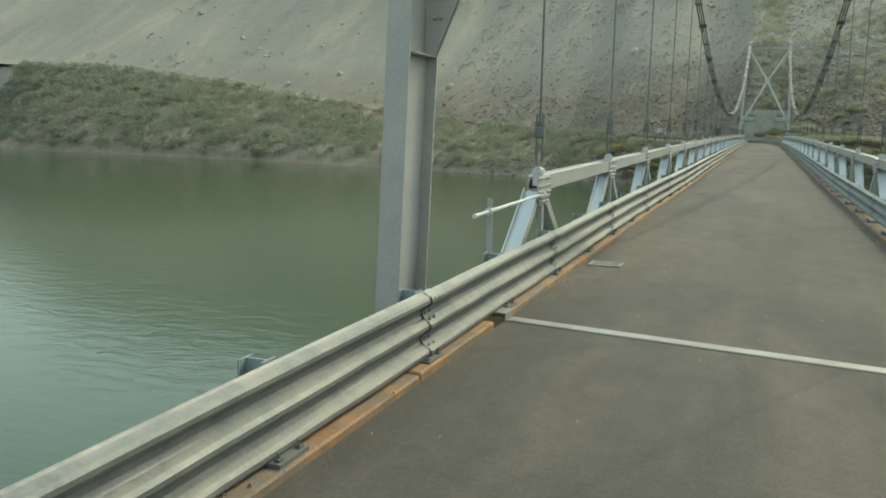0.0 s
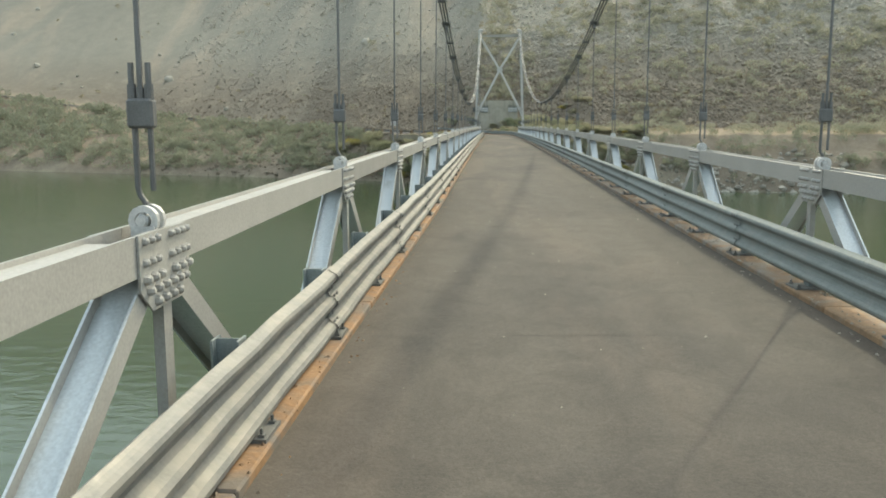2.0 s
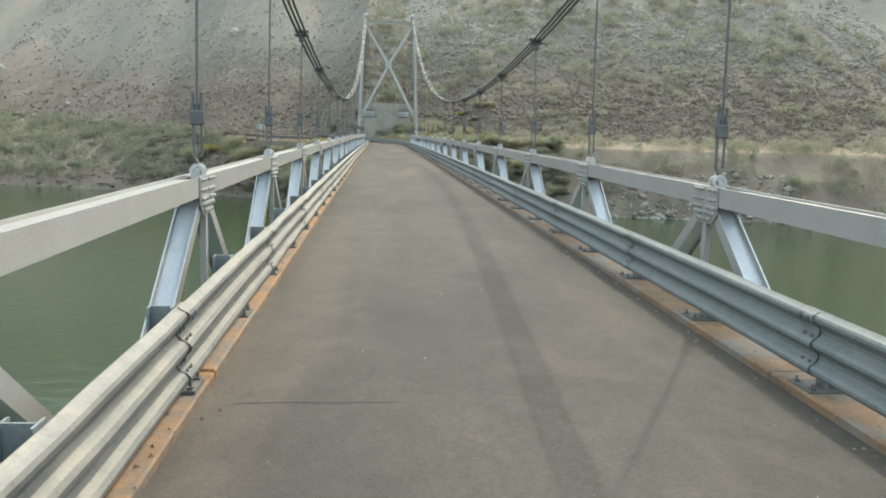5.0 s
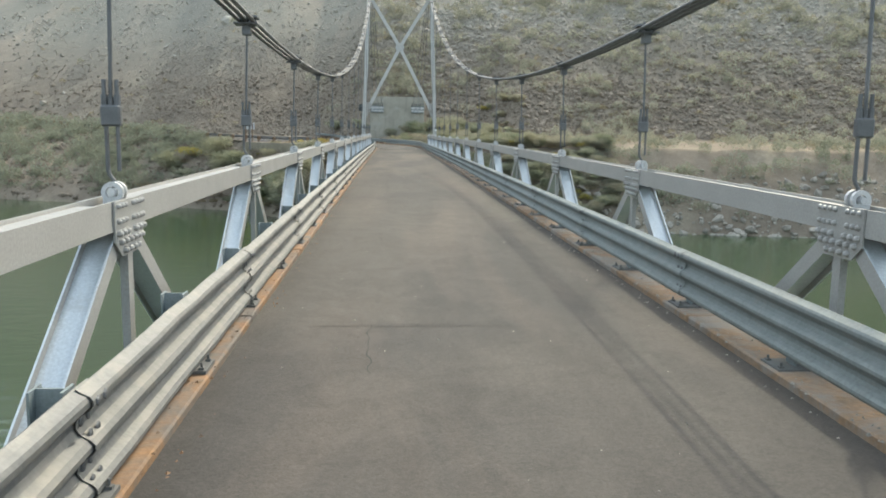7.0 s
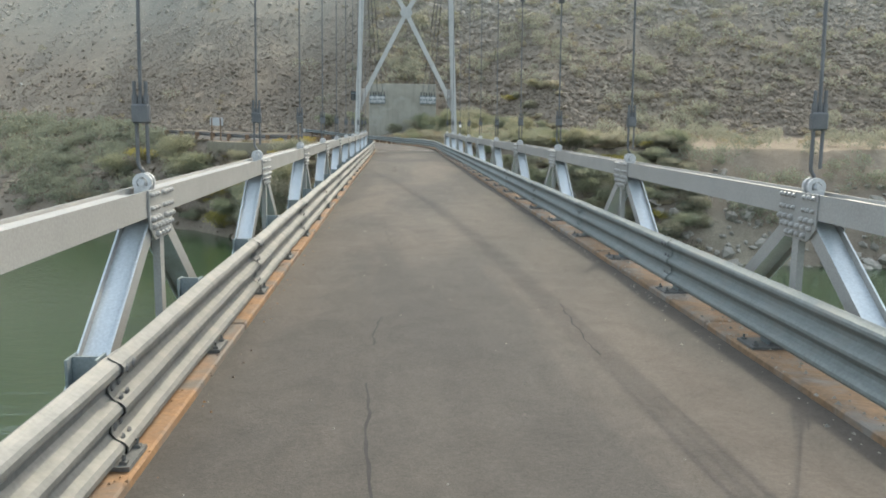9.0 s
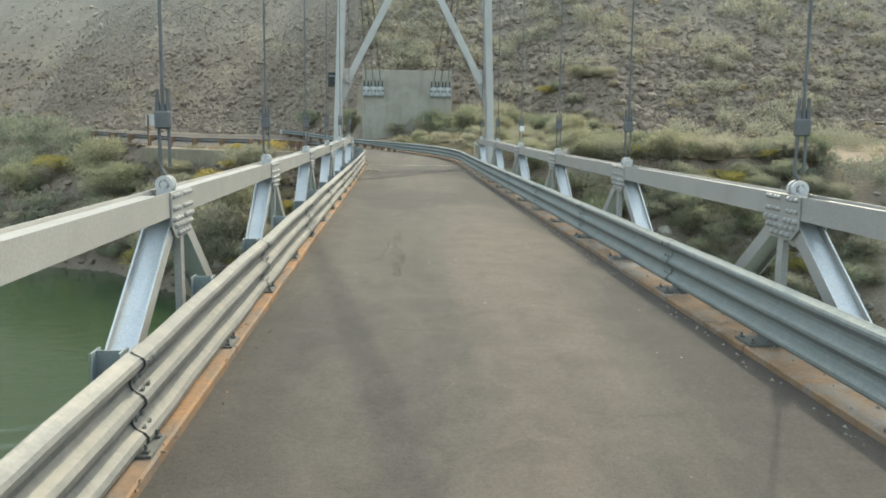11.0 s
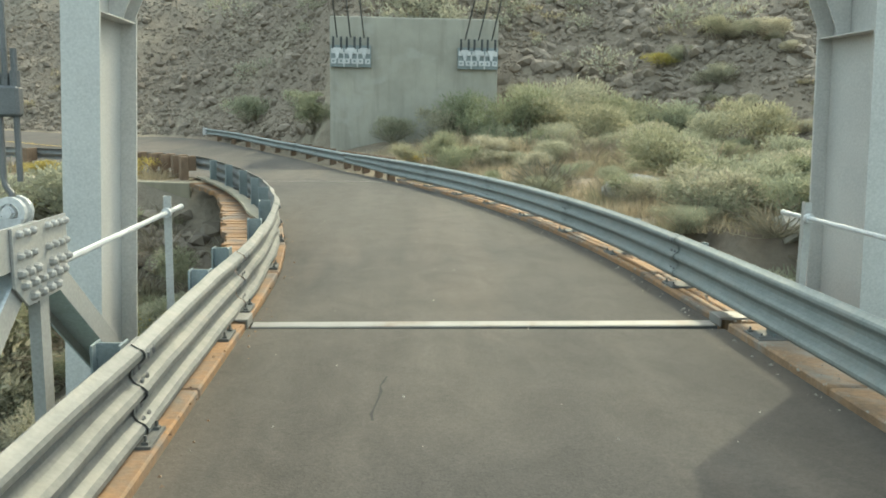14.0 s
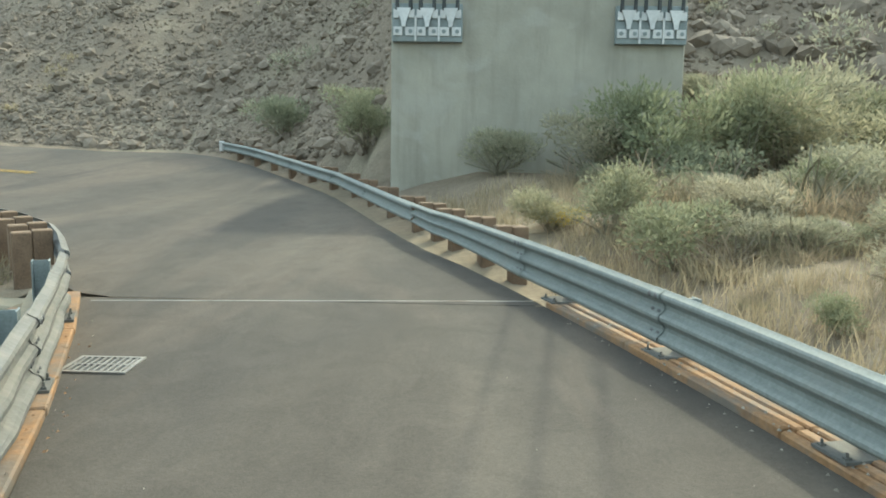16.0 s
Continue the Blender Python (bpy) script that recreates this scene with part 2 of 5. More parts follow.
concrete = make_concrete()
old_concrete = make_concrete("stained_wall_concrete", (0.72, 0.67, 0.58))
asphalt = make_asphalt()
water_mat = make_water()
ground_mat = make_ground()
sage = make_leaf("sage_leaves", (0.30, 0.298, 0.235), (0.43, 0.425, 0.335))
green_leaf = make_leaf("green_shrub_leaves", (0.265, 0.27, 0.19), (0.39, 0.39, 0.285))
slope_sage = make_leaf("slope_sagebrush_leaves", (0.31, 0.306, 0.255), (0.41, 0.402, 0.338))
far_leaf = make_leaf("river_bank_leaves", (0.27, 0.268, 0.222), (0.37, 0.365, 0.305))
yellow_leaf = make_leaf("yellow_rabbitbrush", (0.30, 0.26, 0.09), (0.52, 0.44, 0.16))
straw = make_leaf("dry_grass", (0.27, 0.238, 0.175), (0.42, 0.372, 0.28))
twig_mat = make_leaf("dead_twigs", (0.25, 0.225, 0.185), (0.42, 0.375, 0.315))
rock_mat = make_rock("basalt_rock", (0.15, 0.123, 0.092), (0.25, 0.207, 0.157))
# far outcrops get a low-contrast pale colour in place of haze
high_rock = make_rock("hazed_upper_rock", (0.32, 0.30, 0.25), (0.40, 0.375, 0.315))
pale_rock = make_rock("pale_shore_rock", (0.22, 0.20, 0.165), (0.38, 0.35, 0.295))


def make_rubber():
    """Worn tyre rubber that lets the asphalt show through."""
    m, nt, b = material("tyre_rubber")
    b.inputs["Base Color"].default_value = (0.03, 0.029, 0.028, 1)
    b.inputs["Roughness"].default_value = 0.8
    v = coords(nt, (6, 0.5, 1))
    nt.links.new(ramp(nt, noise_tex(nt, v, 1.5, 5, 0.7), [(0.42, grey(0)), (0.75, grey(0.38))]), b.inputs["Alpha"])
    return m


rubber = make_rubber()
crack_mat = mottled("open_crack", (0.018, 0.017, 0.016), (0.035, 0.032, 0.03), 8.0, (0.85, 0.95))
yellow_line = mottled("yellow_road_paint", (0.45, 0.28, 0.04), (0.6, 0.4, 0.08), 5.0, (0.6, 0.8))

# ---- mesh helpers ----
def mesh_of(name, bm, mat, smooth=False):
    me = bpy.data.meshes.new(name)
    bm.normal_update()
    bm.to_mesh(me)
    bm.free()
    if smooth:
        me.polygons.foreach_set("use_smooth", [True] * len(me.polygons))
    me.materials.append(mat)
    return me


def part(name, bm, mat, parent=None, label="", smooth=False):
    me = bm if isinstance(bm, bpy.types.Mesh) else mesh_of(name, bm, mat, smooth)
    ob = new(name, me)
    if parent is not None:
        ob.parent = parent
    if label:
        ob["label"] = label
    return ob


def placed(name, me, parent, m, label=""):
    """One more object on the shared mesh me."""
    ob = new(name, me)
    ob.parent = parent
    ob.matrix_basis = m
    if label:
        ob["label"] = label
    return ob


def empty(name, at=(0, 0, 0)):
    ob = new(name)
    ob.empty_display_size = 0.2
    ob.location = at
    return ob


def box(bm, lo, hi, m=None):
    """A box from corner lo to corner hi, moved by m."""
    vs = [bm.verts.new((x, y, z)) for x in (lo[0], hi[0]) for y in (lo[1], hi[1]) for z in (lo[2], hi[2])]
    for f in ((0, 1, 3, 2), (4, 6, 7, 5), (0, 4, 5, 1), (2, 3, 7, 6), (0, 2, 6, 4), (1, 5, 7, 3)):
        bm.faces.new([vs[i] for i in f])
    if m is not None:
        for v in vs:
            v.co = m @ v.co
    return vs


def along(p, q, up=(0, 0, 1)):
    """A frame at p whose y axis runs to q, and whose z axis is as near to up as can be."""
    p, q, up = Vector(p), Vector(q), Vector(up)
    y = (q - p).normalized()
    x = y.cross(up).normalized()
    z = x.cross(y)
    return Matrix((( x.x, y.x, z.x, p.x), (x.y, y.y, z.y, p.y), (x.z, y.z, z.z, p.z), (0, 0, 0, 1))), (q - p).length


def bar(bm, p, q, w, h, up=(0, 0, 1)):
    """A rectangular bar from p to q, w wide and h high."""
    m, n = along(p, q, up)
    return box(bm, (-w / 2, 0, -h / 2), (w / 2, n, h / 2), m)


def extrude(bm, prof, p, q, up=(0, 0, 1)):
    """A closed outline of (x, z) points drawn from p to q: one solid piece."""
    m, n = along(p, q, up)
    a = [bm.verts.new(m @ Vector((x, 0, z))) for x, z in prof]
    b = [bm.verts.new(m @ Vector((x, n, z))) for x, z in prof]
    k = len(prof)
    fs = [bm.faces.new((a[i], a[(i + 1) % k], b[(i + 1) % k], b[i])) for i in range(k)]
    fs += [bm.faces.new(a[::-1]), bm.faces.new(b)]
    bmesh.ops.recalc_face_normals(bm, faces=fs)


def hbeam(bm, p, q, w, d, t=0.02, up=(0, 0, 1)):
    """A wide-flange beam from p to q: two flanges w wide at distance d along up, and a web."""
    x, z, h = w / 2, d / 2, t / 2
    extrude(bm, [(-x, z), (x, z), (x, z - t), (h, z - t), (h, -z + t), (x, -z + t), (x, -z), (-x, -z), (-x, -z + t), (-h, -z + t), (-h, z - t), (-x, z - t)], p, q, up)


def tube(bm, pts, r, n=8, cap=True):
    """A round tube along pts."""
    rings = []
    pts = [Vector(p) for p in pts]
    for i, p in enumerate(pts):
        a, b = pts[max(i - 1, 0)], pts[min(i + 1, len(pts) - 1)]
        d = (b - a).normalized()
        s = d.cross(Vector((0, 0, 1)) if abs(d.z) < 0.95 else Vector((1, 0, 0))).normalized()
        u = s.cross(d)
        rings.append([bm.verts.new(p + s * (r * math.cos(6.28318 * k / n)) + u * (r * math.sin(6.28318 * k / n))) for k in range(n)])
    for a, b in zip(rings, rings[1:]):
        for k in range(n):
            bm.faces.new((a[k], a[(k + 1) % n], b[(k + 1) % n], b[k]))
    if cap:
        bm.faces.new(rings[0][::-1])
        bm.faces.new(rings[-1])


def bevelled(bm, by=0.006):
    bmesh.ops.recalc_face_normals(bm, faces=bm.faces)
    bmesh.ops.bevel(bm, geom=[e for e in bm.edges], offset=by, segments=1, affect="EDGES", clamp_overlap=True)
    return bm


def dome(bm, at, normal, r, h):
    """A rivet or bolt head on a surface."""
    n = Vector(normal).normalized()
    s = n.cross(Vector((0.3, 0.5, 0.81))).normalized()
    u = n.cross(s)
    rings = []
    for f, k in ((1.0, 0.0), (0.85, 0.6), (0.45, 0.95)):
        rings.append([bm.verts.new(Vector(at) + n * (h * k) + (s * math.cos(a) + u * math.sin(a)) * r * f) for a in [6.28318 * j / 7 for j in range(7)]])
    for a, b in zip(rings, rings[1:]):
        for k in range(7):
            bm.faces.new((a[k], a[(k + 1) % 7], b[(k + 1) % 7], b[k]))
    bm.faces.new(rings[-1])


# ---- plan ----
PANEL, COUNT = 5.0, 23          # hanger spacing and hangers a side
SPAN = PANEL * (COUNT - 1)
CROWN = 0.203
TRUSS = 2.512
WATER = -7.0
NEAR_JOINT, FAR_JOINT = -3.15, 112.75
ABUTMENT = 127.7


def crown(y):
    u = y / SPAN
    return 4 * CROWN * u * (1 - u) if 0 < u < 1 else 0.0


def sway(side, y):
    """How far the trusses stand out and up along the span."""
    f, g = 1 - ease(36, 60, y), 1 - ease(75, 95, y) + 1.7 * ease(95, 110, y)
    return (-0.05 * f, 0.04 * g) if side < 0 else (0.0, 0.034 * g)


def ease(a, b, v):
    u = min(1.0, max(0.0, (v - a) / (b - a)))
    return u * u * (3 - 2 * u)


def half(y):
    """Half of the asphalt's width: a little wider at the ends of the span."""
    return 2.0 - 0.14 * ease(2, 18, y) + 0.07 * ease(100, 113, y)


def curve(pairs):
    xs, ys = zip(*pairs)
    return lambda v: float(np.interp(v, xs, ys))


def left_edge(y):
    u = max(0.0, (y - 113.39) / 10)
    return -half(y) - 1.857 * u ** 2 + 0.14 * u ** 3


far_right = curve([(131.0, -1.95), (133.5, -2.82), (136.5, -3.75), (139.4, -4.68), (143, -6.45), (147, -8.6), (150.5, -10.75), (156, -14.2)])


def right_edge(y):
    u = max(0.0, (y - 113.5) / 10)
    return half(y) - 1.451 * u ** 2 + 0.116 * u ** 3 if y < 131 else far_right(y)


shore = curve([(-400, 300), (-200, 172), (-105, 157), (-65, 145), (-40, 136), (-17, 127), (-12, 121), (-4, 116), (2, 113.2), (8, 112.6), (22, 110.5), (36, 108), (80, 100), (300, 90)])
road_near = curve([(-400, 262), (-200, 216), (-132, 201), (-90, 190), (-62, 178), (-42, 160), (-27.5, 145.4), (-22, 139.3), (-14, 133.3), (-11, 131.9), (-8.4, 130.85), (-7.15, 129.95), (-6.3, 129.0), (-5.75, 128.15), (-5.3, 127.7), (2, 127.7)])
road_far = curve([(-400, 272), (-200, 227), (-132, 212), (-90, 202), (-62, 190), (-42, 172), (-28, 157), (-20, 154), (-13, 153.6), (-8, 147.6), (-4.5, 141.5), (-3.4, 139), (4, 139), (8, 138.2), (15, 133.5), (22, 134), (60, 128), (300, 118)])
road_level = curve([(-400, 30), (-200, 18), (-132, 10), (-90, 4.6), (-62, 2.0), (-42, 1.0), (-27, 0.5), (-16, 0.0), (2, 0)])


def road_z(x, y):
    """The road's level: it climbs a little towards its far side."""
    return road_level(x) + 0.38 * ease(138, 151.5, y) * (1 - ease(16, 36, -x))


bank_top = curve([(-400, 30), (-200, 18), (-132, 10), (-90, 4.6), (-62, 2.0), (-42, 1.0), (-27, 0.5), (-20, 0.0), (-15, -0.5), (-12, -0.75), (4, -0.75), (7, -0.3), (300, 2)])
bank_end = curve([(-400, 262), (-200, 216), (-132, 201), (-90, 190), (-62, 178), (-42, 160), (-27.5, 145), (-22, 139), (-14, 131.5), (-8, 127.6), (0.8, 127.5), (1.8, 122.0), (2.8, 119.0), (4.5, 117.6), (7, 117.2), (15, 118.4), (36, 117), (80, 112), (300, 104)])


def fbm(x, y, s, octaves=4):
    v = a = 0.0
    f, w = 1 / s, 1.0
    for _ in range(octaves):
        v += w * noise.noise((x * f, y * f, 3.7 * f))
        a += w
        f, w = f * 2.1, w * 0.5
    return v / a


def land(x, y):
    """The ground's height."""
    if y < 20:
        s = -14 - y + 2 * fbm(x, y, 20)
        return max(-12, min(-0.6, -7 + 0.55 * s))
    ys, ye, yf = shore(x), bank_end(x), road_far(x)
    if y < ys:
        return max(-14, WATER - 0.35 * (ys - y)) - 0.1
    if y < ye:
        u = (y - ys) / (ye - ys)
        return WATER + (bank_top(x) - WATER) * (u ** 0.7) + 0.7 * math.sin(3.14159 * u) * fbm(x, y, 5) * 1.4
    if y < yf or (x < -4 and y < yf):
        if x < right_edge(y) + 0.2:
            return road_z(x, y) - 0.07
        w = min(1.0, (x - right_edge(y)) / 3)
        u = max(0.0, (y - ye) / max(1.0, yf - ye))
        low = -0.25 if y < 130 else -0.1
        return low + w * (0.35 + 0.55 * u + 0.25 * fbm(x, y, 4))
    s = y - yf
    base = road_z(x, yf) if x < -4 else 0.9
    if -9 < x <= -4:
        base += (0.9 - base) * (x + 9) / 5
    g = min(1.0, s / 6)
    rise = 0.60 * s if s < 220 else 132 + 0.35 * (s - 220)
    rise *= 1 + 0.16 * fbm(x, y, 90, 2) * min(1, s / 40)
    gully = abs(fbm(x * 1.0, y * 0.25, 38, 3)) * 9 * min(1, s / 60)
    return base + rise * (0.75 + 0.25 * g) + g * (1.0 * fbm(x, y, 8) + 0.35 * fbm(x, y, 1.7, 2)) - gully


def lines(dense_lo, dense_hi, step, lo, hi, grow=1.07):
    out = list(np.arange(dense_lo, dense_hi, step))
    s, v = step, dense_hi
    while v < hi:
        out.append(v)
        s = min(s * grow, 14)
        v += s
    s, v = step, dense_lo
    while v > lo:
        s = min(s * grow, 14)
        v -= s
        out.insert(0, v)
    return out


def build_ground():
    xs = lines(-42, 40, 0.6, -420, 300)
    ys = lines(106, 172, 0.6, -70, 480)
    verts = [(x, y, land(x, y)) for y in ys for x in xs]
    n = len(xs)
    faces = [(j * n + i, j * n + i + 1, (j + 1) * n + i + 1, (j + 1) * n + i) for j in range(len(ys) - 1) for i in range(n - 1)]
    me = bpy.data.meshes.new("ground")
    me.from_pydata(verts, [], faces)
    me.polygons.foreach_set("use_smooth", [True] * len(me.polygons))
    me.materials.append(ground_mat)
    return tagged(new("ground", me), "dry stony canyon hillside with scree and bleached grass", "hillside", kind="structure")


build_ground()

bm = bmesh.new()
box(bm, (-430, -80, WATER - 0.5), (310, 320, WATER))
tagged(part("water", bm, water_mat), "calm green river water with light ripples", "river", kind="structure")

# ---- roadway ----
def ribbon(name, ys, lo, hi, z, thick, mat, label, category):
    """A slab whose edges follow lo(y) and hi(y), with its top at z(y)."""
    bm = bmesh.new()
    n = 9
    rows = []
    for y in ys:
        a, b = lo(y), hi(y)
        rows.append([[bm.verts.new((a + (b - a) * k / (n - 1), y, z(y) - d)) for k in range(n)] for d in (0, thick)])
    for (t0, b0), (t1, b1) in zip(rows, rows[1:]):
        for k in range(n - 1):
            bm.faces.new((t0[k], t0[k + 1], t1[k + 1], t1[k]))
            bm.faces.new((b0[k], b1[k], b1[k + 1], b0[k + 1]))
        bm.faces.new((t0[0], t1[0], b1[0], b0[0]))
        bm.faces.new((t0[-1], b0[-1], b1[-1], t1[-1]))
    for t, b in (rows[0], rows[-1]):
        for k in range(n - 1):
            bm.faces.new((t[k], b[k], b[k + 1], t[k + 1]))
    bmesh.ops.recalc_face_normals(bm, faces=bm.faces)
    return tagged(part(name, bm, mat), label, category, kind="structure")


ribbon("road", list(np.arange(NEAR_JOINT, FAR_JOINT - 0.05, 1.0)) + [FAR_JOINT - 0.1], lambda y: -half(y), lambda y: half(y), crown, 0.16, asphalt, "worn brown-grey asphalt deck of the suspension span", "road")
ribbon("road", [-26, -16, -10, -6, NEAR_JOINT], lambda y: -half(y), lambda y: half(y), crown, 0.16, asphalt, "worn asphalt deck of the approach span", "road")
ribbon("road", list(np.arange(FAR_JOINT + 0.1, ABUTMENT, 0.8)) + [ABUTMENT], left_edge, right_edge, lambda y: 0.0, 0.16, asphalt, "worn asphalt deck of the curved approach span", "road")


def build_highway():
    edge_y = np.arange(125.0, 160.0, 0.5)[::-1]
    edge_x = [right_edge(v) for v in edge_y]
    xs = list(np.arange(-60, -0.9, 0.5)) + [-0.68]
    xs = [-300, -250, -200, -170, -150, -132, -120, -110, -100, -90, -80, -70] + xs
    bm = bmesh.new()
    cols = []
    for x in xs:
        lo = road_near(x) + (0.05 if x < -5.3 else 0.02)
        hi = min(float(np.interp(x, edge_x, edge_y)), road_far(x) - 0.4) if x > -13 else road_far(x) - 0.4
        hi = max(hi, lo + 0.02)
        cols.append([bm.verts.new((x, lo + (hi - lo) * k / 12, road_z(x, lo + (hi - lo) * k / 12))) for k in range(13)])
    for a, b in zip(cols, cols[1:]):
        for k in range(12):
            bm.faces.new((a[k], b[k], b[k + 1], a[k + 1]))
    bmesh.ops.recalc_face_normals(bm, faces=bm.faces)
    tagged(part("road", bm, asphalt), "asphalt junction and two-lane highway along the slope", "road", kind="structure")
    for off in (-0.13, 0.13):
        bm = bmesh.new()
        pts = [(x, (road_near(x) + road_far(x)) / 2 + off, road_z(x, (road_near(x) + road_far(x)) / 2 + off) + 0.012) for x in np.arange(-62, -13.9, 1.0)]
        prev = None
        for x, y, z in pts:
            cur = [bm.verts.new((x, y - 0.06, z)), bm.verts.new((x, y + 0.06, z))]
            if prev:
                bm.faces.new((prev[0], cur[0], cur[1], prev[1]))
            prev = cur
        tagged(part("lane_line", bm, yellow_line), "yellow painted centre line on the highway", "road marking", kind="structure")
    bm = bmesh.new()
    box(bm, (-17.5, 141.2, road_z(-15, 141.3) + 0.004), (-14.0, 141.45, road_z(-15, 141.3) + 0.012))
    tagged(part("stop_line", bm, white_paint), "white painted stop line on the asphalt", "road marking", kind="structure")


build_highway()

# ---- expansion joints, drains, abutment ----
def joint_plate(y, lo, hi, z, skew=0.0, w=0.065):
    bm = bmesh.new()
    m, n = along((lo, y, z), (hi, y + skew, z))
    box(bm, (-w, 0, -0.05), (w, n, 0.010), m)
    bevelled(bm, 0.004)
    joint = part("joint_plate", bm, worn_plate)
    bm = bmesh.new()
    box(bm, (w + 0.003, 0, -0.05), (w + 0.025, n, 0.005), m)
    part("seal", bm, dark_panel, joint, "dark rubber seal")
    # bent plates carry the joint up over the curbs
    for s, x, yy in ((-1, lo, y), (1, hi, y + skew)) if w > 0.05 else ():
        bm = bmesh.new()
        e = s * half(yy)
        box(bm, (min(e, e + s * 0.27), yy - w - 0.04, 0.060), (max(e, e + s * 0.27), yy + w + 0.04, 0.078))
        box(bm, (min(e - s * 0.016, e), yy - w - 0.04, 0.002), (max(e - s * 0.016, e), yy + w + 0.04, 0.078))
        bevelled(bm, 0.003)
        part("curb_plate", bm, worn_plate, joint, "bent steel plate over the curb")
    return tagged(joint, "worn steel expansion joint plate set in the asphalt", "expansion joint", kind="structure")


joint_plate(NEAR_JOINT + 0.25, -1.98, 1.98, 0.0, -0.6, 0.075)
joint_plate(FAR_JOINT, -1.9, 1.9, 0.0, 0.08, 0.078)
joint_plate(127.55, -5.15, -0.75, -0.007, 0.38, 0.016)


def drain(x0, x1, y0, y1):
    z = crown((y0 + y1) / 2)
    d = empty("drain_grate", ((x0 + x1) / 2, (y0 + y1) / 2, z))
    w, l = x1 - x0, y1 - y0
    bm = bmesh.new()
    for a, b in (((-w / 2, -l / 2), (w / 2, -l / 2 + 0.03)), ((-w / 2, l / 2 - 0.03), (w / 2, l / 2)), ((-w / 2, -l / 2 + 0.03), (-w / 2 + 0.03, l / 2 - 0.03)), ((w / 2 - 0.03, -l / 2 + 0.03), (w / 2, l / 2 - 0.03))):
        box(bm, (*a, 0.002), (*b, 0.016))
    part("frame", bm, worn_plate, d)
    # a thin dark sheet stands in for the shade in the pit
    bm = bmesh.new()
    box(bm, (-w / 2 + 0.03, -l / 2 + 0.03, 0.001), (w / 2 - 0.03, l / 2 - 0.03, 0.004))
    part("pit", bm, dark_panel, d, "dark sheet for the shaded opening below the bars")
    bm = bmesh.new()
    box(bm, (-0.008, -l / 2 + 0.03, 0.005), (0.008, l / 2 - 0.03, 0.014))
    me = mesh_of("bar", bm, worn_plate)
    for k in range(9):
        placed("grate_bar", me, d, Matrix.Translation((-w / 2 + 0.03 + (w - 0.06) * (k + 0.5) / 9, 0, 0)))
    bm = bmesh.new()
    box(bm, (-w / 2 + 0.03, -0.012, 0.006), (w / 2 - 0.03, 0.012, 0.015))
    part("cross_bar", bm, worn_plate, d)
    return tagged(d, "rectangular steel drain grate set in the deck beside the curb", "drain grate", "drain grates in the deck")


drain(-1.92, -1.50, 0.42, 0.78)
drain(-1.84, -1.32, 108.88, 109.24)
drain(1.36, 1.88, 109.15, 109.50)
drain(-4.33, -3.84, 125.2, 125.6)


def build_abutment():
    bm = bmesh.new()
    box(bm, (-5.7, ABUTMENT + 0.02, -4.5), (0.7, ABUTMENT + 0.75, -0.17))
    bevelled(bm, 0.02)
    tagged(part("abutment", bm, concrete), "pale concrete bridge abutment below the road", "abutment", kind="structure")
    pts = [(-5.8, 127.55), (-8.2, 128.0), (-11.0, 129.0), (-14.5, 131.2), (-17.0, 133.6)]
    bm = bmesh.new()
    rows = []
    for k, (x, y) in enumerate(pts):
        a, b = pts[max(k - 1, 0)], pts[min(k + 1, len(pts) - 1)]
        d = Vector((b[0] - a[0], b[1] - a[1])).normalized()
        nx, ny = -d.y, d.x
        rows.append([bm.verts.new((x + s * nx * 0.2, y + s * ny * 0.2, z)) for s, z in ((1, -4.0), (1, -0.04), (-1, -0.04), (-1, -4.0))])
    for a, b in zip(rows, rows[1:]):
        for k in range(4):
            bm.faces.new((a[k], a[(k + 1) % 4], b[(k + 1) % 4], b[k]))
    bm.faces.new(rows[0])
    bm.faces.new(rows[-1][::-1])
    bmesh.ops.recalc_face_normals(bm, faces=bm.faces)
    bevelled(bm, 0.02)
    tagged(part("retaining_wall", bm, old_concrete), "low weathered concrete retaining wall beside the road", "retaining wall", kind="structure")
    # gravel verge between the wall and the road
    bm = bmesh.new()
    prev = None
    for x in np.arange(-24, -5.8, 0.4):
        lo, hi = float(np.interp(x, [p[0] for p in pts[::-1]], [p[1] for p in pts[::-1]])) + 0.15, road_near(x) + 0.3
        if x < -17:
            lo = bank_end(x)
        cur = [bm.verts.new((x, lo + (hi - lo) * k / 5, road_level(x) - 0.035 + 0.03 * fbm(x, lo + k, 0.8))) for k in range(6)]
        if prev:
            for k in range(5):
                bm.faces.new((prev[k], cur[k], cur[k + 1], prev[k + 1]))
        prev = cur
    bmesh.ops.recalc_face_normals(bm, faces=bm.faces)
    tagged(part("verge", bm, ground_mat, smooth=True), "dry gravel verge behind the retaining wall", "verge", kind="structure")


build_abutment()

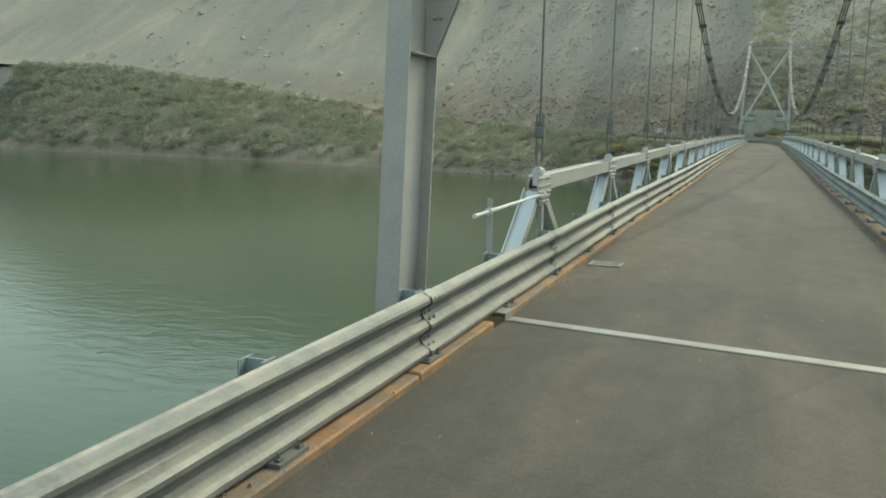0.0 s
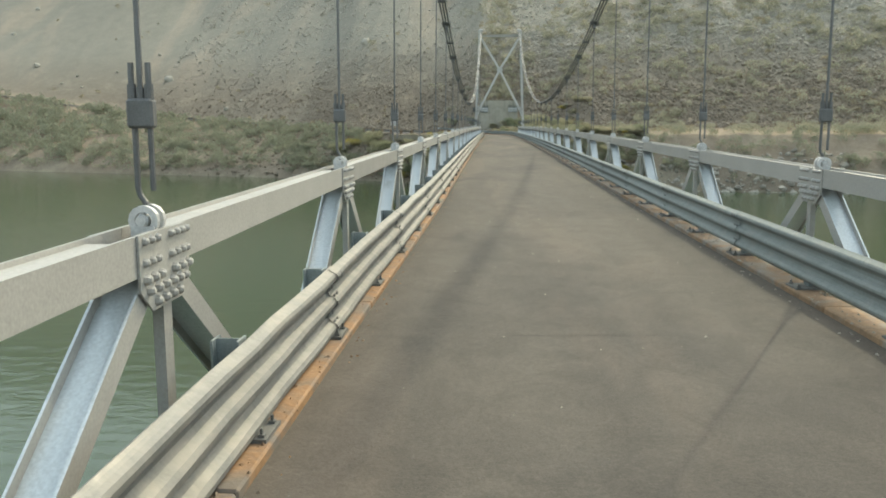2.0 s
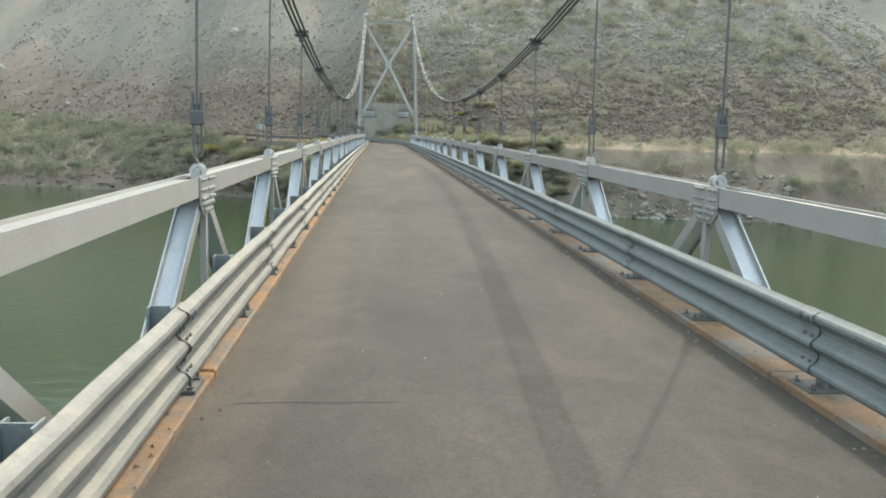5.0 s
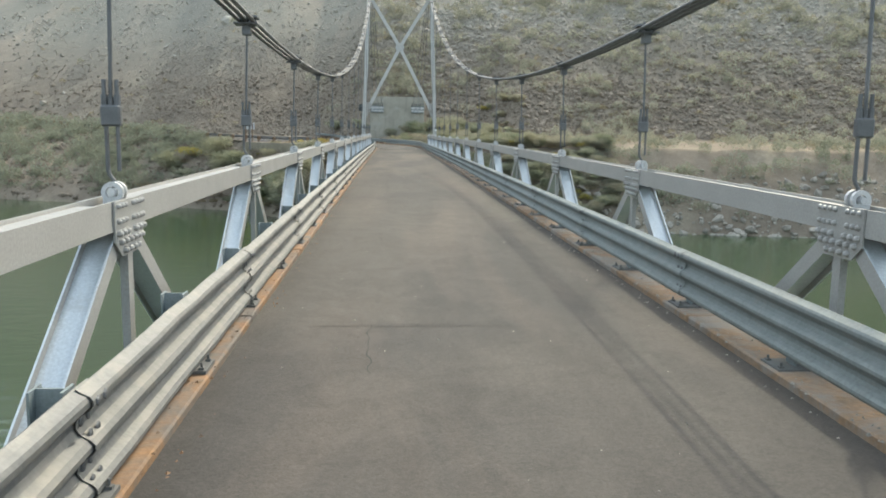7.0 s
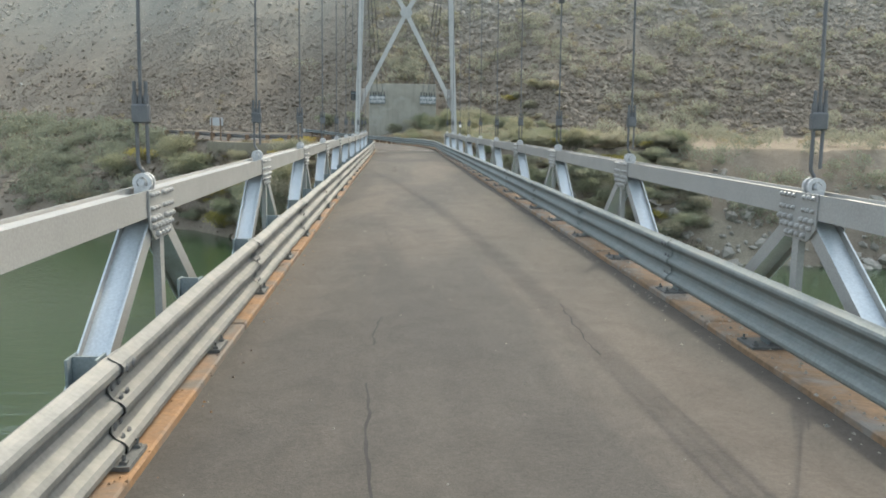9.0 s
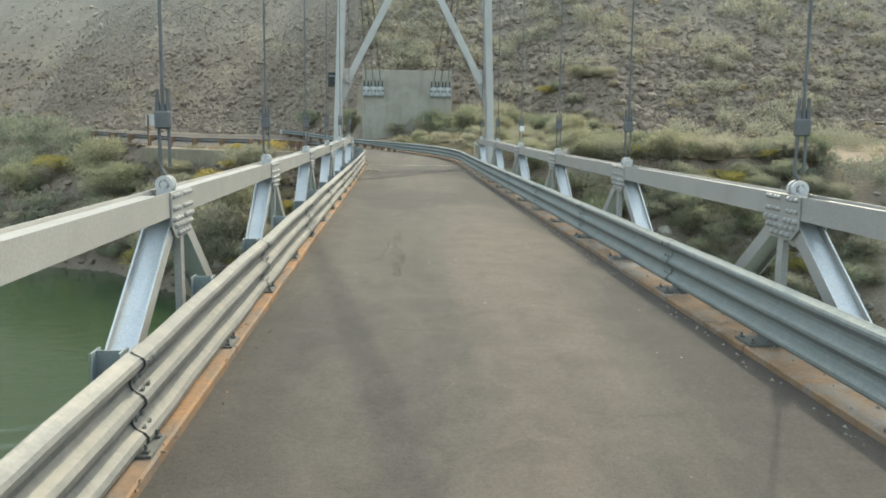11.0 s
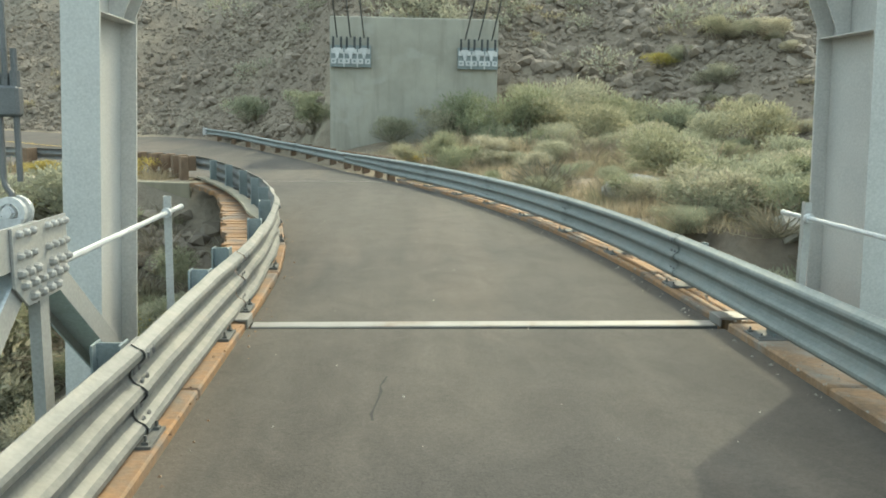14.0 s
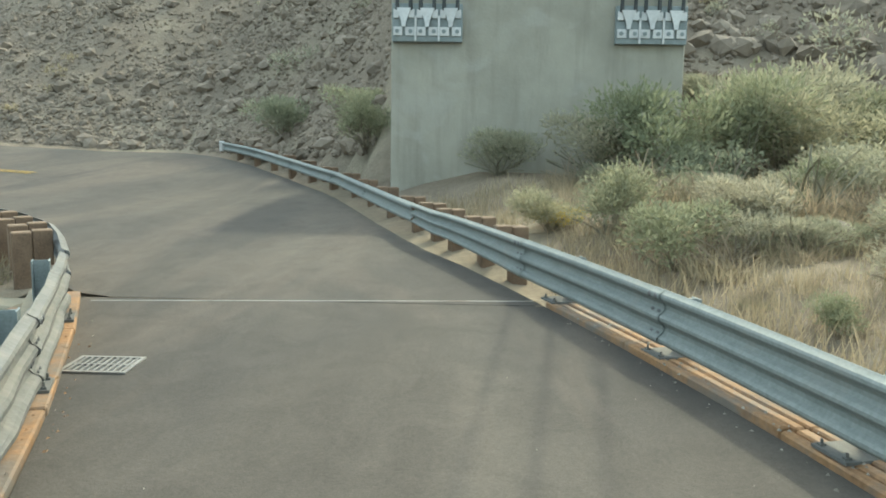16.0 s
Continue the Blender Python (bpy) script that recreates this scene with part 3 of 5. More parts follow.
# ---- timber curbs and deck planks ----
def build_curb(side, edge, y0, y1, step, z, boards=1):
    orange = side < 0 or boards > 1
    curb = tagged(empty("curb", (edge(y0), y0, z(y0))), "weathered orange-brown timber curb along the asphalt" if orange else "dusty brown weathered timber curb under the guard rail", "curb", kind="structure")
    org = Vector(curb.location)
    w = 0.27 / boards
    for k in range(boards):
        y = y0
        while y < y1 - 0.1:
            e = min(y + step, y1)
            bm = bmesh.new()
            out = w * (k + 0.5)
            lift = -0.018 + (random.uniform(-0.012, 0.02) if boards > 1 else 0)
            a, b = Vector((edge(y) + side * out, y + 0.008, z(y) + lift)), Vector((edge(e) + side * out, e - 0.008, z(e) + lift))
            bar(bm, a - org, b - org, w - (0.014 if boards > 1 else 0) + random.uniform(-0.01, 0.01), 0.15 + random.uniform(-0.012, 0.012))
            bevelled(bm, 0.012)
            part("timber", bm, timber if orange else grey_timber, curb)
            y = e
    return curb


build_curb(-1, lambda y: -half(y), NEAR_JOINT + 0.15, FAR_JOINT - 0.15, 3.8, crown)
build_curb(1, lambda y: half(y), NEAR_JOINT + 0.15, FAR_JOINT - 0.15, 3.8, crown)
for s, e in ((-1, left_edge), (1, right_edge)):
    build_curb(s, e, FAR_JOINT + 0.15, ABUTMENT, 1.9, lambda y: 0.0, 1 if s < 0 else 3)
    build_curb(s, lambda y, s=s: s * half(y), -24.0, NEAR_JOINT - 0.15, 3.8, crown)

# plank ends of the approach deck that stand out past the curved curb
plank_out = curve([(112.9, -2.4), (116.2, -2.79), (117.56, -3.06), (118.75, -3.31), (120.46, -3.66), (122.4, -4.09), (124.45, -4.57), (127.4, -5.85)])
timber_deck = tagged(empty("timber_deck", (-2.5, 113.0, -0.1)), "weathered orange timber plank deck beside the curved curb", "timber deck", kind="structure")
y = 113.0
while y < 127.3:
    w = random.uniform(0.085, 0.11)
    bm = bmesh.new()
    out = plank_out(y) + random.uniform(-0.05, 0.05)
    box(bm, (out + 2.5, y - 113.0, -0.02 + random.uniform(-0.006, 0.006)), (left_edge(y) - 0.29 + 2.5, y - 113.0 + w, 0.07 + random.uniform(-0.012, 0.008)))
    part("plank", bm, timber, timber_deck)
    y += w + random.uniform(0.005, 0.014)
timber_deck = tagged(empty("timber_deck", (2.2, 113.0, -0.1)), "weathered orange timber planks below the guard rail", "timber deck", kind="structure")
y = 113.0
while y < 127.3:
    w = random.uniform(0.10, 0.14)
    bm = bmesh.new()
    box(bm, (right_edge(y) + 0.29 - 2.2, y - 113.0, -0.02), (right_edge(y) + 0.95 + random.uniform(-0.05, 0.05) - 2.2, y - 113.0 + w, 0.07 + random.uniform(-0.012, 0.008)))
    part("plank", bm, timber, timber_deck)
    y += w + random.uniform(0.012, 0.028)

bm = bmesh.new()
rows = []
for y in np.arange(118.6, 127.5, 0.4):
    a, b = left_edge(y) - 0.285, left_edge(y) - 0.285 - 0.20 * min(1.0, (y - 118.2) / 1.5)
    rows.append([bm.verts.new((x, y, z)) for x, z in ((a, 0.082), (a, 0.125), (b, 0.125), (b, 0.082))])
for a, b in zip(rows, rows[1:]):
    for k in range(4):
        bm.faces.new((a[k], b[k], b[(k + 1) % 4], a[(k + 1) % 4]))
bm.faces.new(rows[0])
bm.faces.new(rows[-1][::-1])
bmesh.ops.recalc_face_normals(bm, faces=bm.faces)
tagged(part("edge_slab", bm, old_concrete), "weathered concrete edge strip below the posts of the curved guard rail", "edge strip", kind="structure")

# ---- steel under the deck ----
def build_girders():
    for x in (-1.4, 0.0, 1.4):
        bm = bmesh.new()
        for y in np.arange(0, SPAN, PANEL):
            hbeam(bm, (x, y, crown(y) - 0.5), (x, y + PANEL, crown(y + PANEL) - 0.5), 0.2, 0.5)
        tagged(part("stringer", bm, paint), "grey painted steel stringer under the deck", "girder", kind="structure")
    for x in (-1.5, 1.5):
        bm = bmesh.new()
        hbeam(bm, (x, -26, -0.55), (x, -3.2, -0.55), 0.25, 0.7)
        tagged(part("girder", bm, paint), "grey painted steel girder under the approach span", "girder", kind="structure")
    bm = bmesh.new()
    hbeam(bm, (-1.5, 113.0, -0.55), (-3.6, ABUTMENT, -0.55), 0.25, 0.7)
    tagged(part("girder", bm, paint), "grey painted steel girder under the curved approach span", "girder", kind="structure")
    bm = bmesh.new()
    hbeam(bm, (1.5, 113.0, -0.55), (-1.0, ABUTMENT, -0.55), 0.25, 0.7)
    tagged(part("girder", bm, paint), "grey painted steel girder under the curved approach span", "girder", kind="structure")


build_girders()

# ---- guard rails ----
PROFILE = [(0.0, 0.012), (0.014, 0.03), (0.036, 0.080), (0.084, 0.080), (0.124, 0.004), (0.188, 0.004), (0.229, 0.080), (0.277, 0.080),
           (0.318, 0.004), (0.382, 0.004), (0.422, 0.080), (0.470, 0.080), (0.492, 0.03), (0.506, 0.012)]
LOW_PROFILE = [(z * 0.86, 0.02 + o * 0.75) for z, o in PROFILE]
W_PROFILE = PROFILE[:6] + [(0.229, 0.080), (0.277, 0.080), (0.297, 0.03), (0.310, 0.012)]


def rounded(profile):
    out = [profile[0]]
    for a, b in zip(profile, profile[1:]):
        out += [(a[0] * 0.75 + b[0] * 0.25, a[1] * 0.75 + b[1] * 0.25), (a[0] * 0.25 + b[0] * 0.75, a[1] * 0.25 + b[1] * 0.75)]
    return out + [profile[-1]]


def beam_mesh(pts, side, profile, proud=0.0, dents=0.0, taper=None):
    """A corrugated beam along pts (its lower back edge); side -1: its crests face +x when it runs along +y."""
    bm = bmesh.new()
    prof = rounded(profile)
    rows = []
    for k, p in enumerate(pts):
        a, b = pts[max(k - 1, 0)], pts[min(k + 1, len(pts) - 1)]
        d = Vector((b[0] - a[0], b[1] - a[1], 0)).normalized()
        face = Vector((d.y, -d.x, 0)) * (1 if side < 0 else -1)
        row = []
        lap = proud * (1 - min(1.0, k / 3)) if proud else 0.0
        for back in (0, 0.005):
            for z, o in prof:
                dent = dents * noise.noise((p[0] * 2.3, p[1] * 2.3, z * 6)) if dents else 0.0
                if taper:
                    u = min(1.0, k / (len(pts) - 2))
                    z = profile[-1][0] - (profile[-1][0] - z) * (1 - (1 - taper) * u)
                row.append(bm.verts.new(Vector(p) + face * (o - back + lap + dent) + Vector((0, 0, z))))
        rows.append(row)
    n = len(prof)
    for a, b in zip(rows, rows[1:]):
        for k in range(n - 1):
            bm.faces.new((a[k], a[k + 1], b[k + 1], b[k]))
            bm.faces.new((a[n + k], b[n + k], b[n + k + 1], a[n + k + 1]))
        bm.faces.new((a[0], b[0], b[n], a[n]))
        bm.faces.new((a[n - 1], a[2 * n - 1], b[2 * n - 1], b[n - 1]))
    for r in (rows[0], rows[-1]):
        for k in range(n - 1):
            bm.faces.new((r[k], r[k + 1], r[n + k + 1], r[n + k]))
    bmesh.ops.recalc_face_normals(bm, faces=bm.faces)
    return bm


def resample(pts, step):
    """Points at even steps along a polyline."""
    pts = [Vector(p) for p in pts]
    out, left = [pts[0].copy()], step
    for a, b in zip(pts, pts[1:]):
        n = (b - a).length
        while n >= left and n > 0:
            a = a + (b - a) * (left / n)
            out.append(a.copy())
            n = (b - a).length
            left = step
        left -= n
    if (pts[-1] - out[-1]).length > 0.06:
        out.append(pts[-1])
    return out


def post_meshes():
    bm = bmesh.new()
    hbeam(bm, (0, 0, 0.02), (0, 0, 0.475), 0.13, 0.145, 0.012, up=(0, 1, 0))
    post = mesh_of("post", bm, post_steel)
    bm = bmesh.new()
    box(bm, (-0.14, -0.24, 0.0), (0.14, 0.17, 0.02))
    for x in (-0.1, 0.1):
        for y in (-0.19, 0.135):
            box(bm, (x - 0.017, y - 0.017, 0.02), (x + 0.017, y + 0.017, 0.034))
            tube(bm, [(x, y, 0.034), (x, y, 0.062)], 0.009, 6)
    plate = mesh_of("base_plate", bm, plate_steel)
    bm = bmesh.new()
    extrude(bm, [(-0.10, -0.05), (0.10, -0.05), (0.10, -0.038), (0.012, -0.038), (0.012, 0.128), (0.10, 0.128), (0.10, 0.14), (-0.10, 0.14), (-0.10, 0.128), (-0.012, 0.128), (-0.012, -0.038), (-0.10, -0.038)][::-1], (0, 0, 0.0), (0, 0, 0.32), up=(0, 1, 0))
    block = mesh_of("blockout", bm, post_steel)
    return post, plate, block


POST, PLATE, BLOCK = post_meshes()
bm = bmesh.new()
dome(bm, (0, 0, 0), (0, 1, 0), 0.026, 0.012)
BOLT = mesh_of("bolt", bm, rope_steel)
bm = bmesh.new()
box(bm, (-0.09, -0.10, -0.9), (0.09, 0.10, 0.57))
bevelled(bm, 0.012)
WOOD_POST = mesh_of("wood_post", bm, wood_post)
bm = bmesh.new()
box(bm, (-0.075, -0.10, 0.20), (0.075, 0.10, 0.585))
bevelled(bm, 0.01)
WOOD_BLOCK = mesh_of("wood_block", bm, wood_post)


def facing(p, d, side):
    """A pose at p whose y axis looks at the road."""
    f = Vector((d.y, -d.x, 0)) * (1 if side < 0 else -1)
    x = f.cross(Vector((0, 0, 1)))
    return Matrix(((x.x, f.x, 0, p[0]), (x.y, f.y, 0, p[1]), (x.z, f.z, 1, p[2]), (0, 0, 0, 1)))


def guard_rail(name, path, side, first, label, steel=True, profile=PROFILE, low=0.045, dents=0.0, stand=0.03, ends=False, posts_from=0, post_step=1.98, tops=None, has_post=None):
    """path: (x, y, z) along the back of the beam at the level of the road. Panels of 3.96 m, a post every half panel."""
    rail = empty(name, path[0])
    org = Vector(path[0])
    pts = resample(path, post_step / 4)
    per = round(3.96 * 4 / post_step)
    k = 0
    i = first
    while i < len(pts) - 1:
        seg = pts[i:min(i + per, len(pts) - 1) + 1]
        if len(seg) < 2:
            break
        run = [p - org + Vector((0, 0, low)) for p in seg]
        if len(seg) > per:
            d = (run[-1] - run[-2]).normalized()
            run.append(run[-1] + d * 0.16)
        panel = part("rail_panel", beam_mesh(run, side, profile, 0.014, dents * (2.6 if seg[0].y > 112 else 1.0), tops[k] if tops else None), galv if side < 0 else galv_shade_tint, rail, smooth=False)
        # splice bolts at the panel's start
        d = (seg[1] - seg[0]).normalized()
        k_z = profile[-1][0] / 0.506
        zs = (0.10, 0.155, 0.25) if profile is W_PROFILE else (0.10 * k_z, 0.155 * k_z, 0.30 * k_z, 0.355 * k_z, 0.445 * k_z)
        for j, z in enumerate(zs):
            for s in (0.05, 0.14):
                o = 0.012 if j in (1, 3) else 0.05
                if j == 4:
                    o = 0.088
                q = run[0] + d * s + Vector((0, 0, z))
                m = facing(q, d, side)
                placed("bolt", BOLT, panel, m @ Matrix.Translation((0, o + 0.004, 0)))
        i += per
        k += 1
    for j in range(posts_from, len(pts)) if has_post else range(posts_from, len(pts), 4):
        p = pts[j]
        if has_post and not has_post(j, p):
            continue
        d = (pts[min(j + 1, len(pts) - 1)] - pts[max(j - 1, 0)]).normalized()
        m = facing(p - org, d, side)
        if steel:
            back = 0.10 if p.y > 113 and side < 0 else 0.17 if p.y > 113 else 0.078
            post = placed("post", POST, rail, m @ Matrix.Translation((0, -back, 0.05)) @ Matrix.Diagonal((1, 1, (1.12 if p.y > 113 else 1.07) if side < 0 else 0.92, 1)))
            placed("base_plate", PLATE, post, Matrix.Translation((0, back - 0.03, 0.005)), "galvanised base plate with bolts")
        else:
            post = placed("post", WOOD_POST, rail, m @ Matrix.Translation((0, -0.32, 0)), "dark weathered timber post")
            placed("blockout", WOOD_BLOCK, post, Matrix.Translation((0, 0.205, 0)))
    if ends:
        p, d = pts[-1] - org, (pts[-1] - pts[-2]).normalized()
        bm = bmesh.new()
        m = facing(p, d, side)
        box(bm, (-0.20, -0.02, low - 0.02), (0.14, 0.11, low + 0.34), m)
        bevelled(bm, 0.02)
        part("end_cap", bm, zinc, rail, "bright steel end cap")
    return tagged(rail, label, "guard rail", "guard rails along the road")


LEFT_LINE = [(-half(y) - 0.16, y, crown(y)) for y in np.arange(-24.43, 113.1, 0.5)]
LEFT_SPAN = [(left_edge(y) - 0.16, y, 0) for y in np.arange(113.07, 127.4, 0.3)]
RIGHT_LINE = [(half(y) + 0.16, y, crown(y)) for y in np.arange(-24.43, 113.0, 0.5)] + [(right_edge(y) + 0.16, y, 0) for y in np.arange(113.0, 128.7, 0.4)]
guard_rail("guard_rail", LEFT_LINE, -1, 0, "mottled galvanised three-ridge guard rail on steel posts", dents=0.012)
guard_rail("guard_rail", LEFT_SPAN, -1, 0, "dented mottled three-ridge guard rail on a curve", dents=0.012)
guard_rail("guard_rail", RIGHT_LINE, 1, 0, "galvanised three-ridge guard rail on steel posts, coloured with the cool tint of shade", profile=LOW_PROFILE, low=0.125)
LEFT_ROAD = [(left_edge(127.2) - 0.16, 127.2, 0), (-5.78, 128.2, 0), (-6.33, 129.1, 0), (-7.18, 130.05, 0), (-8.42, 130.95, 0), (-11, 132.0, 0), (-14, 133.4, 0), (-22, 139.4, 0.25), (-27.5, 145.5, 0.5), (-42, 160, 1.0), (-62, 178, 2.0), (-90, 190, 4.6)]
guard_rail("guard_rail", LEFT_ROAD, -1, 0, "galvanised roadside guard rail on dark timber posts", steel=False, profile=W_PROFILE, low=0.26, posts_from=4, post_step=1.4, has_post=lambda j, p: j % 2 == 0 if p.x > -9.0 else j % 6 == 0)
TAPER = [(right_edge(y) + 0.16, y, 0) for y in np.arange(128.5, 132.35, 0.3)]
guard_rail("guard_rail", TAPER, 1, 0, "short tapered galvanised guard rail between two rail types", steel=False, profile=LOW_PROFILE, low=0.125, posts_from=2, tops=[0.713, 0.713, 0.713], has_post=lambda j, p: j % 2 == 0)
RIGHT_ROAD = [(right_edge(y) + 0.16, y, road_z(right_edge(y), y)) for y in np.arange(132.2, 150.6, 0.5)]
guard_rail("guard_rail", RIGHT_ROAD, 1, 0, "galvanised roadside guard rail on dark timber posts ending in a cap", steel=False, profile=W_PROFILE, low=0.25, ends=True, posts_from=2)

# ---- stiffening trusses ----
bm = bmesh.new()
dome(bm, (0, 0, 0), (1, 0, 0), 0.021, 0.027)
RIVET = mesh_of("rivet", bm, paint)


def gusset_mesh():
    bm = bmesh.new()
    prof = [(-0.29, 1.115), (0.29, 1.115), (0.29, 0.88), (0.17, 0.76), (-0.17, 0.76), (-0.29, 0.86)]
    for a in (-0.006, 0.006):
        bm.faces.new([bm.verts.new((a, y, z)) for y, z in prof])
    bm.verts.ensure_lookup_table()
    n = len(prof)
    for k in range(n):
        bm.faces.new((bm.verts[k], bm.verts[(k + 1) % n], bm.verts[n + (k + 1) % n], bm.verts[n + k]))
    bmesh.ops.recalc_face_normals(bm, faces=bm.faces)
    return mesh_of("gusset", bm, paint)


GUSSET = gusset_mesh()


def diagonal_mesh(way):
    """A wide-flange member laid flat, its smooth web with painted sky sheen, a plainer flange on either side."""
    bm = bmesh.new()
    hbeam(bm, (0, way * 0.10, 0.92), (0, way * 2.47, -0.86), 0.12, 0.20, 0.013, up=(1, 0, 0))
    me = mesh_of("diagonal", bm, sky_sheen_paint)
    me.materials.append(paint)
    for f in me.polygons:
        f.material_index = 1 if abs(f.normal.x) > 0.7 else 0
    return me


DIAGONALS = (diagonal_mesh(-1), diagonal_mesh(1))


def vertical_mesh(side):
    """A slim angle that hangs from the gusset, one leg to the road and one across."""
    bm = bmesh.new()
    box(bm, (-0.004, -0.05, -0.86), (0.004, 0.05, 0.86))
    box(bm, (min(0.004, side * 0.05), -0.05, -0.86), (max(-0.004, side * 0.05), -0.042, 0.74))
    return mesh_of("vertical", bm, paint)


VERTICALS = {s: vertical_mesh(s) for s in (-1, 1)}

# the top chord is a trough with a cover plate that stops short of the hanger pins
bm = bmesh.new()
extrude(bm, [(-0.1, 0.93), (0.1, 0.93), (0.1, 1.116), (0.088, 1.116), (0.088, 0.942), (-0.088, 0.942), (-0.088, 1.116), (-0.1, 1.116)], (0, 0.002, 0), (0, PANEL - 0.002, 0))
CHORD = mesh_of("chord", bm, paint)
bm = bmesh.new()
box(bm, (-0.087, 0.12, 1.078), (0.087, PANEL - 0.36, 1.094))
COVER = mesh_of("cover_plate", bm, paint)


def build_truss(side):
    truss = tagged(empty("stiffening_truss", (side * TRUSS, 0, 0)), "light grey painted steel stiffening truss beside the deck", "truss", "stiffening trusses")
    for i in range(COUNT):
        y, z = i * PANEL, crown(i * PANEL)
        dx, dz = sway(side, y)
        at = Matrix.Translation((dx, y, z + dz))
        if i < COUNT - 1:
            ex, ez = sway(side, y + PANEL)
            tilt = math.atan2(crown(y + PANEL) + ez - z - dz, PANEL)
            turn = Matrix.Rotation(-math.atan2(ex - dx, PANEL), 4, "Z")
            lie = at @ turn @ Matrix.Rotation(tilt, 4, "X") @ Matrix.Translation((-side * 0.032, 0, 0))
            chord = placed("top_chord", CHORD, truss, lie)
            placed("cover_plate", COVER, chord, Matrix())
            bm = bmesh.new()
            hbeam(bm, (0, 0, -0.96), (0, PANEL, -0.96), 0.2, 0.2)
            part("bottom_chord", bm, paint, truss).matrix_basis = at
        g = placed("gusset", GUSSET, truss, at @ Matrix.Translation((-side * 0.140, 0, 0)), "riveted gusset plate")
        for zz in (1.085, 0.99):
            for yy in (-0.24, -0.17, -0.10, 0.06, 0.13, 0.20, 0.26):
                placed("rivet", RIVET, g, (Matrix.Translation((-side * 0.006, yy, zz)) @ Matrix.Rotation(0 if side < 0 else 3.14159, 4, "Z")))
        for zz, row in ((0.915, (-0.24, -0.16, -0.08, 0.09, 0.18, 0.26)), (0.86, (-0.21, -0.12, -0.03, 0.06, 0.14, 0.21)), (0.80, (-0.13, -0.04, 0.05, 0.13))):
            for yy in row:
                placed("rivet", RIVET, g, (Matrix.Translation((-side * 0.006, yy, zz)) @ Matrix.Rotation(0 if side < 0 else 3.14159, 4, "Z") @ Matrix.Scale(1.25, 4)))
        if 0 < i < COUNT - 1:
            placed("gusset", GUSSET, truss, at @ Matrix.Translation((side * 0.075, 0, 0)), "riveted gusset plate")
        inner = at @ Matrix.Translation((-side * 0.025, 0, 0))
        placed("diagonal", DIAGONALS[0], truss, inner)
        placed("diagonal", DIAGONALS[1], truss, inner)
        placed("vertical", VERTICALS[side], truss, at @ Matrix.Translation((-side * 0.1298, 0.02, 0)))
    return truss


for s in (-1, 1):
    build_truss(s)
for i in range(COUNT):
    y, z = i * PANEL, crown(i * PANEL)
    bm = bmesh.new()
    hbeam(bm, (-TRUSS - 0.3, y, z - 0.95), (TRUSS + 0.3, y, z - 0.95), 0.25, 0.40)
    tagged(part("floor_beam", bm, paint), "grey painted steel floor beam under the deck", "floor beam", "floor beams under the deck", kind="structure")

# ---- main cables and hangers ----
LOW, TOP = 3.0, 13.65
CABLE = 2.46
HANGER = 2.48


def cable_z(y):
    return LOW + (TOP - LOW) * ((y - 55.0) / 58.4) ** 2


def build_cable(side):
    cable = tagged(empty("suspension_cable", (side * CABLE, 55, LOW)), "dark grey steel suspension cable of three wire ropes with clamps", "suspension cable", "main cables")
    for k in (-1, 0, 1):
        bm = bmesh.new()
        tube(bm, [(k * 0.085, y - 55, cable_z(y) - LOW) for y in np.linspace(-3.0, 113.0, 60)], 0.026, 6)
        part("strand", bm, rope_steel, cable, smooth=True)
        bm = bmesh.new()
        tube(bm, [(k * 0.085, 113.0 - 55, TOP - LOW), (side * 2.34 - side * CABLE + k * 0.49, 137.5 - 55, 4.5 - LOW)], 0.026, 6)
        part("backstay", bm, rope_steel, cable, smooth=True)
        bm = bmesh.new()
        tube(bm, [(k * 0.085, -3.0 - 55, TOP - LOW), (k * 0.3, -32 - 55, 3.4 - LOW)], 0.026, 6)
        part("backstay", bm, rope_steel, cable, smooth=True)
    for i in range(COUNT):
        y = i * PANEL
        bm = bmesh.new()
        slope = 2 * (TOP - LOW) * (y - 55) / 58.4 ** 2
        m = Matrix.Translation((0, y - 55, cable_z(y) - LOW)) @ Matrix.Rotation(math.atan(slope), 4, "X")
        box(bm, (-0.14, -0.11, 0.03), (0.14, 0.11, 0.05), m)
        box(bm, (-0.14, -0.11, -0.05), (0.14, 0.11, -0.03), m)
        box(bm, (-0.05, -0.06, -0.17), (0.05, 0.06, -0.05), m)
        for x in (-0.05, 0.05):
            for yy in (-0.07, 0.07):
                tube(bm, [m @ Vector((x, yy, -0.075)), m @ Vector((x, yy, 0.085))], 0.014, 6)
        part("clamp", bm, rope_steel, cable)
    # spacers between the hangers, near the towers
    for y in list(np.arange(2.5, 33, 5.0)) + list(np.arange(77.5, 112, 5.0)):
        bm = bmesh.new()
        slope = 2 * (TOP - LOW) * (y - 55) / 58.4 ** 2
        m = Matrix.Translation((0, y - 55, cable_z(y) - LOW)) @ Matrix.Rotation(math.atan(slope), 4, "X")
        box(bm, (-0.125, -0.03, -0.04), (0.125, 0.03, 0.04), m)
        part("spacer", bm, rope_steel, cable)


for s in (-1, 1):
    build_cable(s)


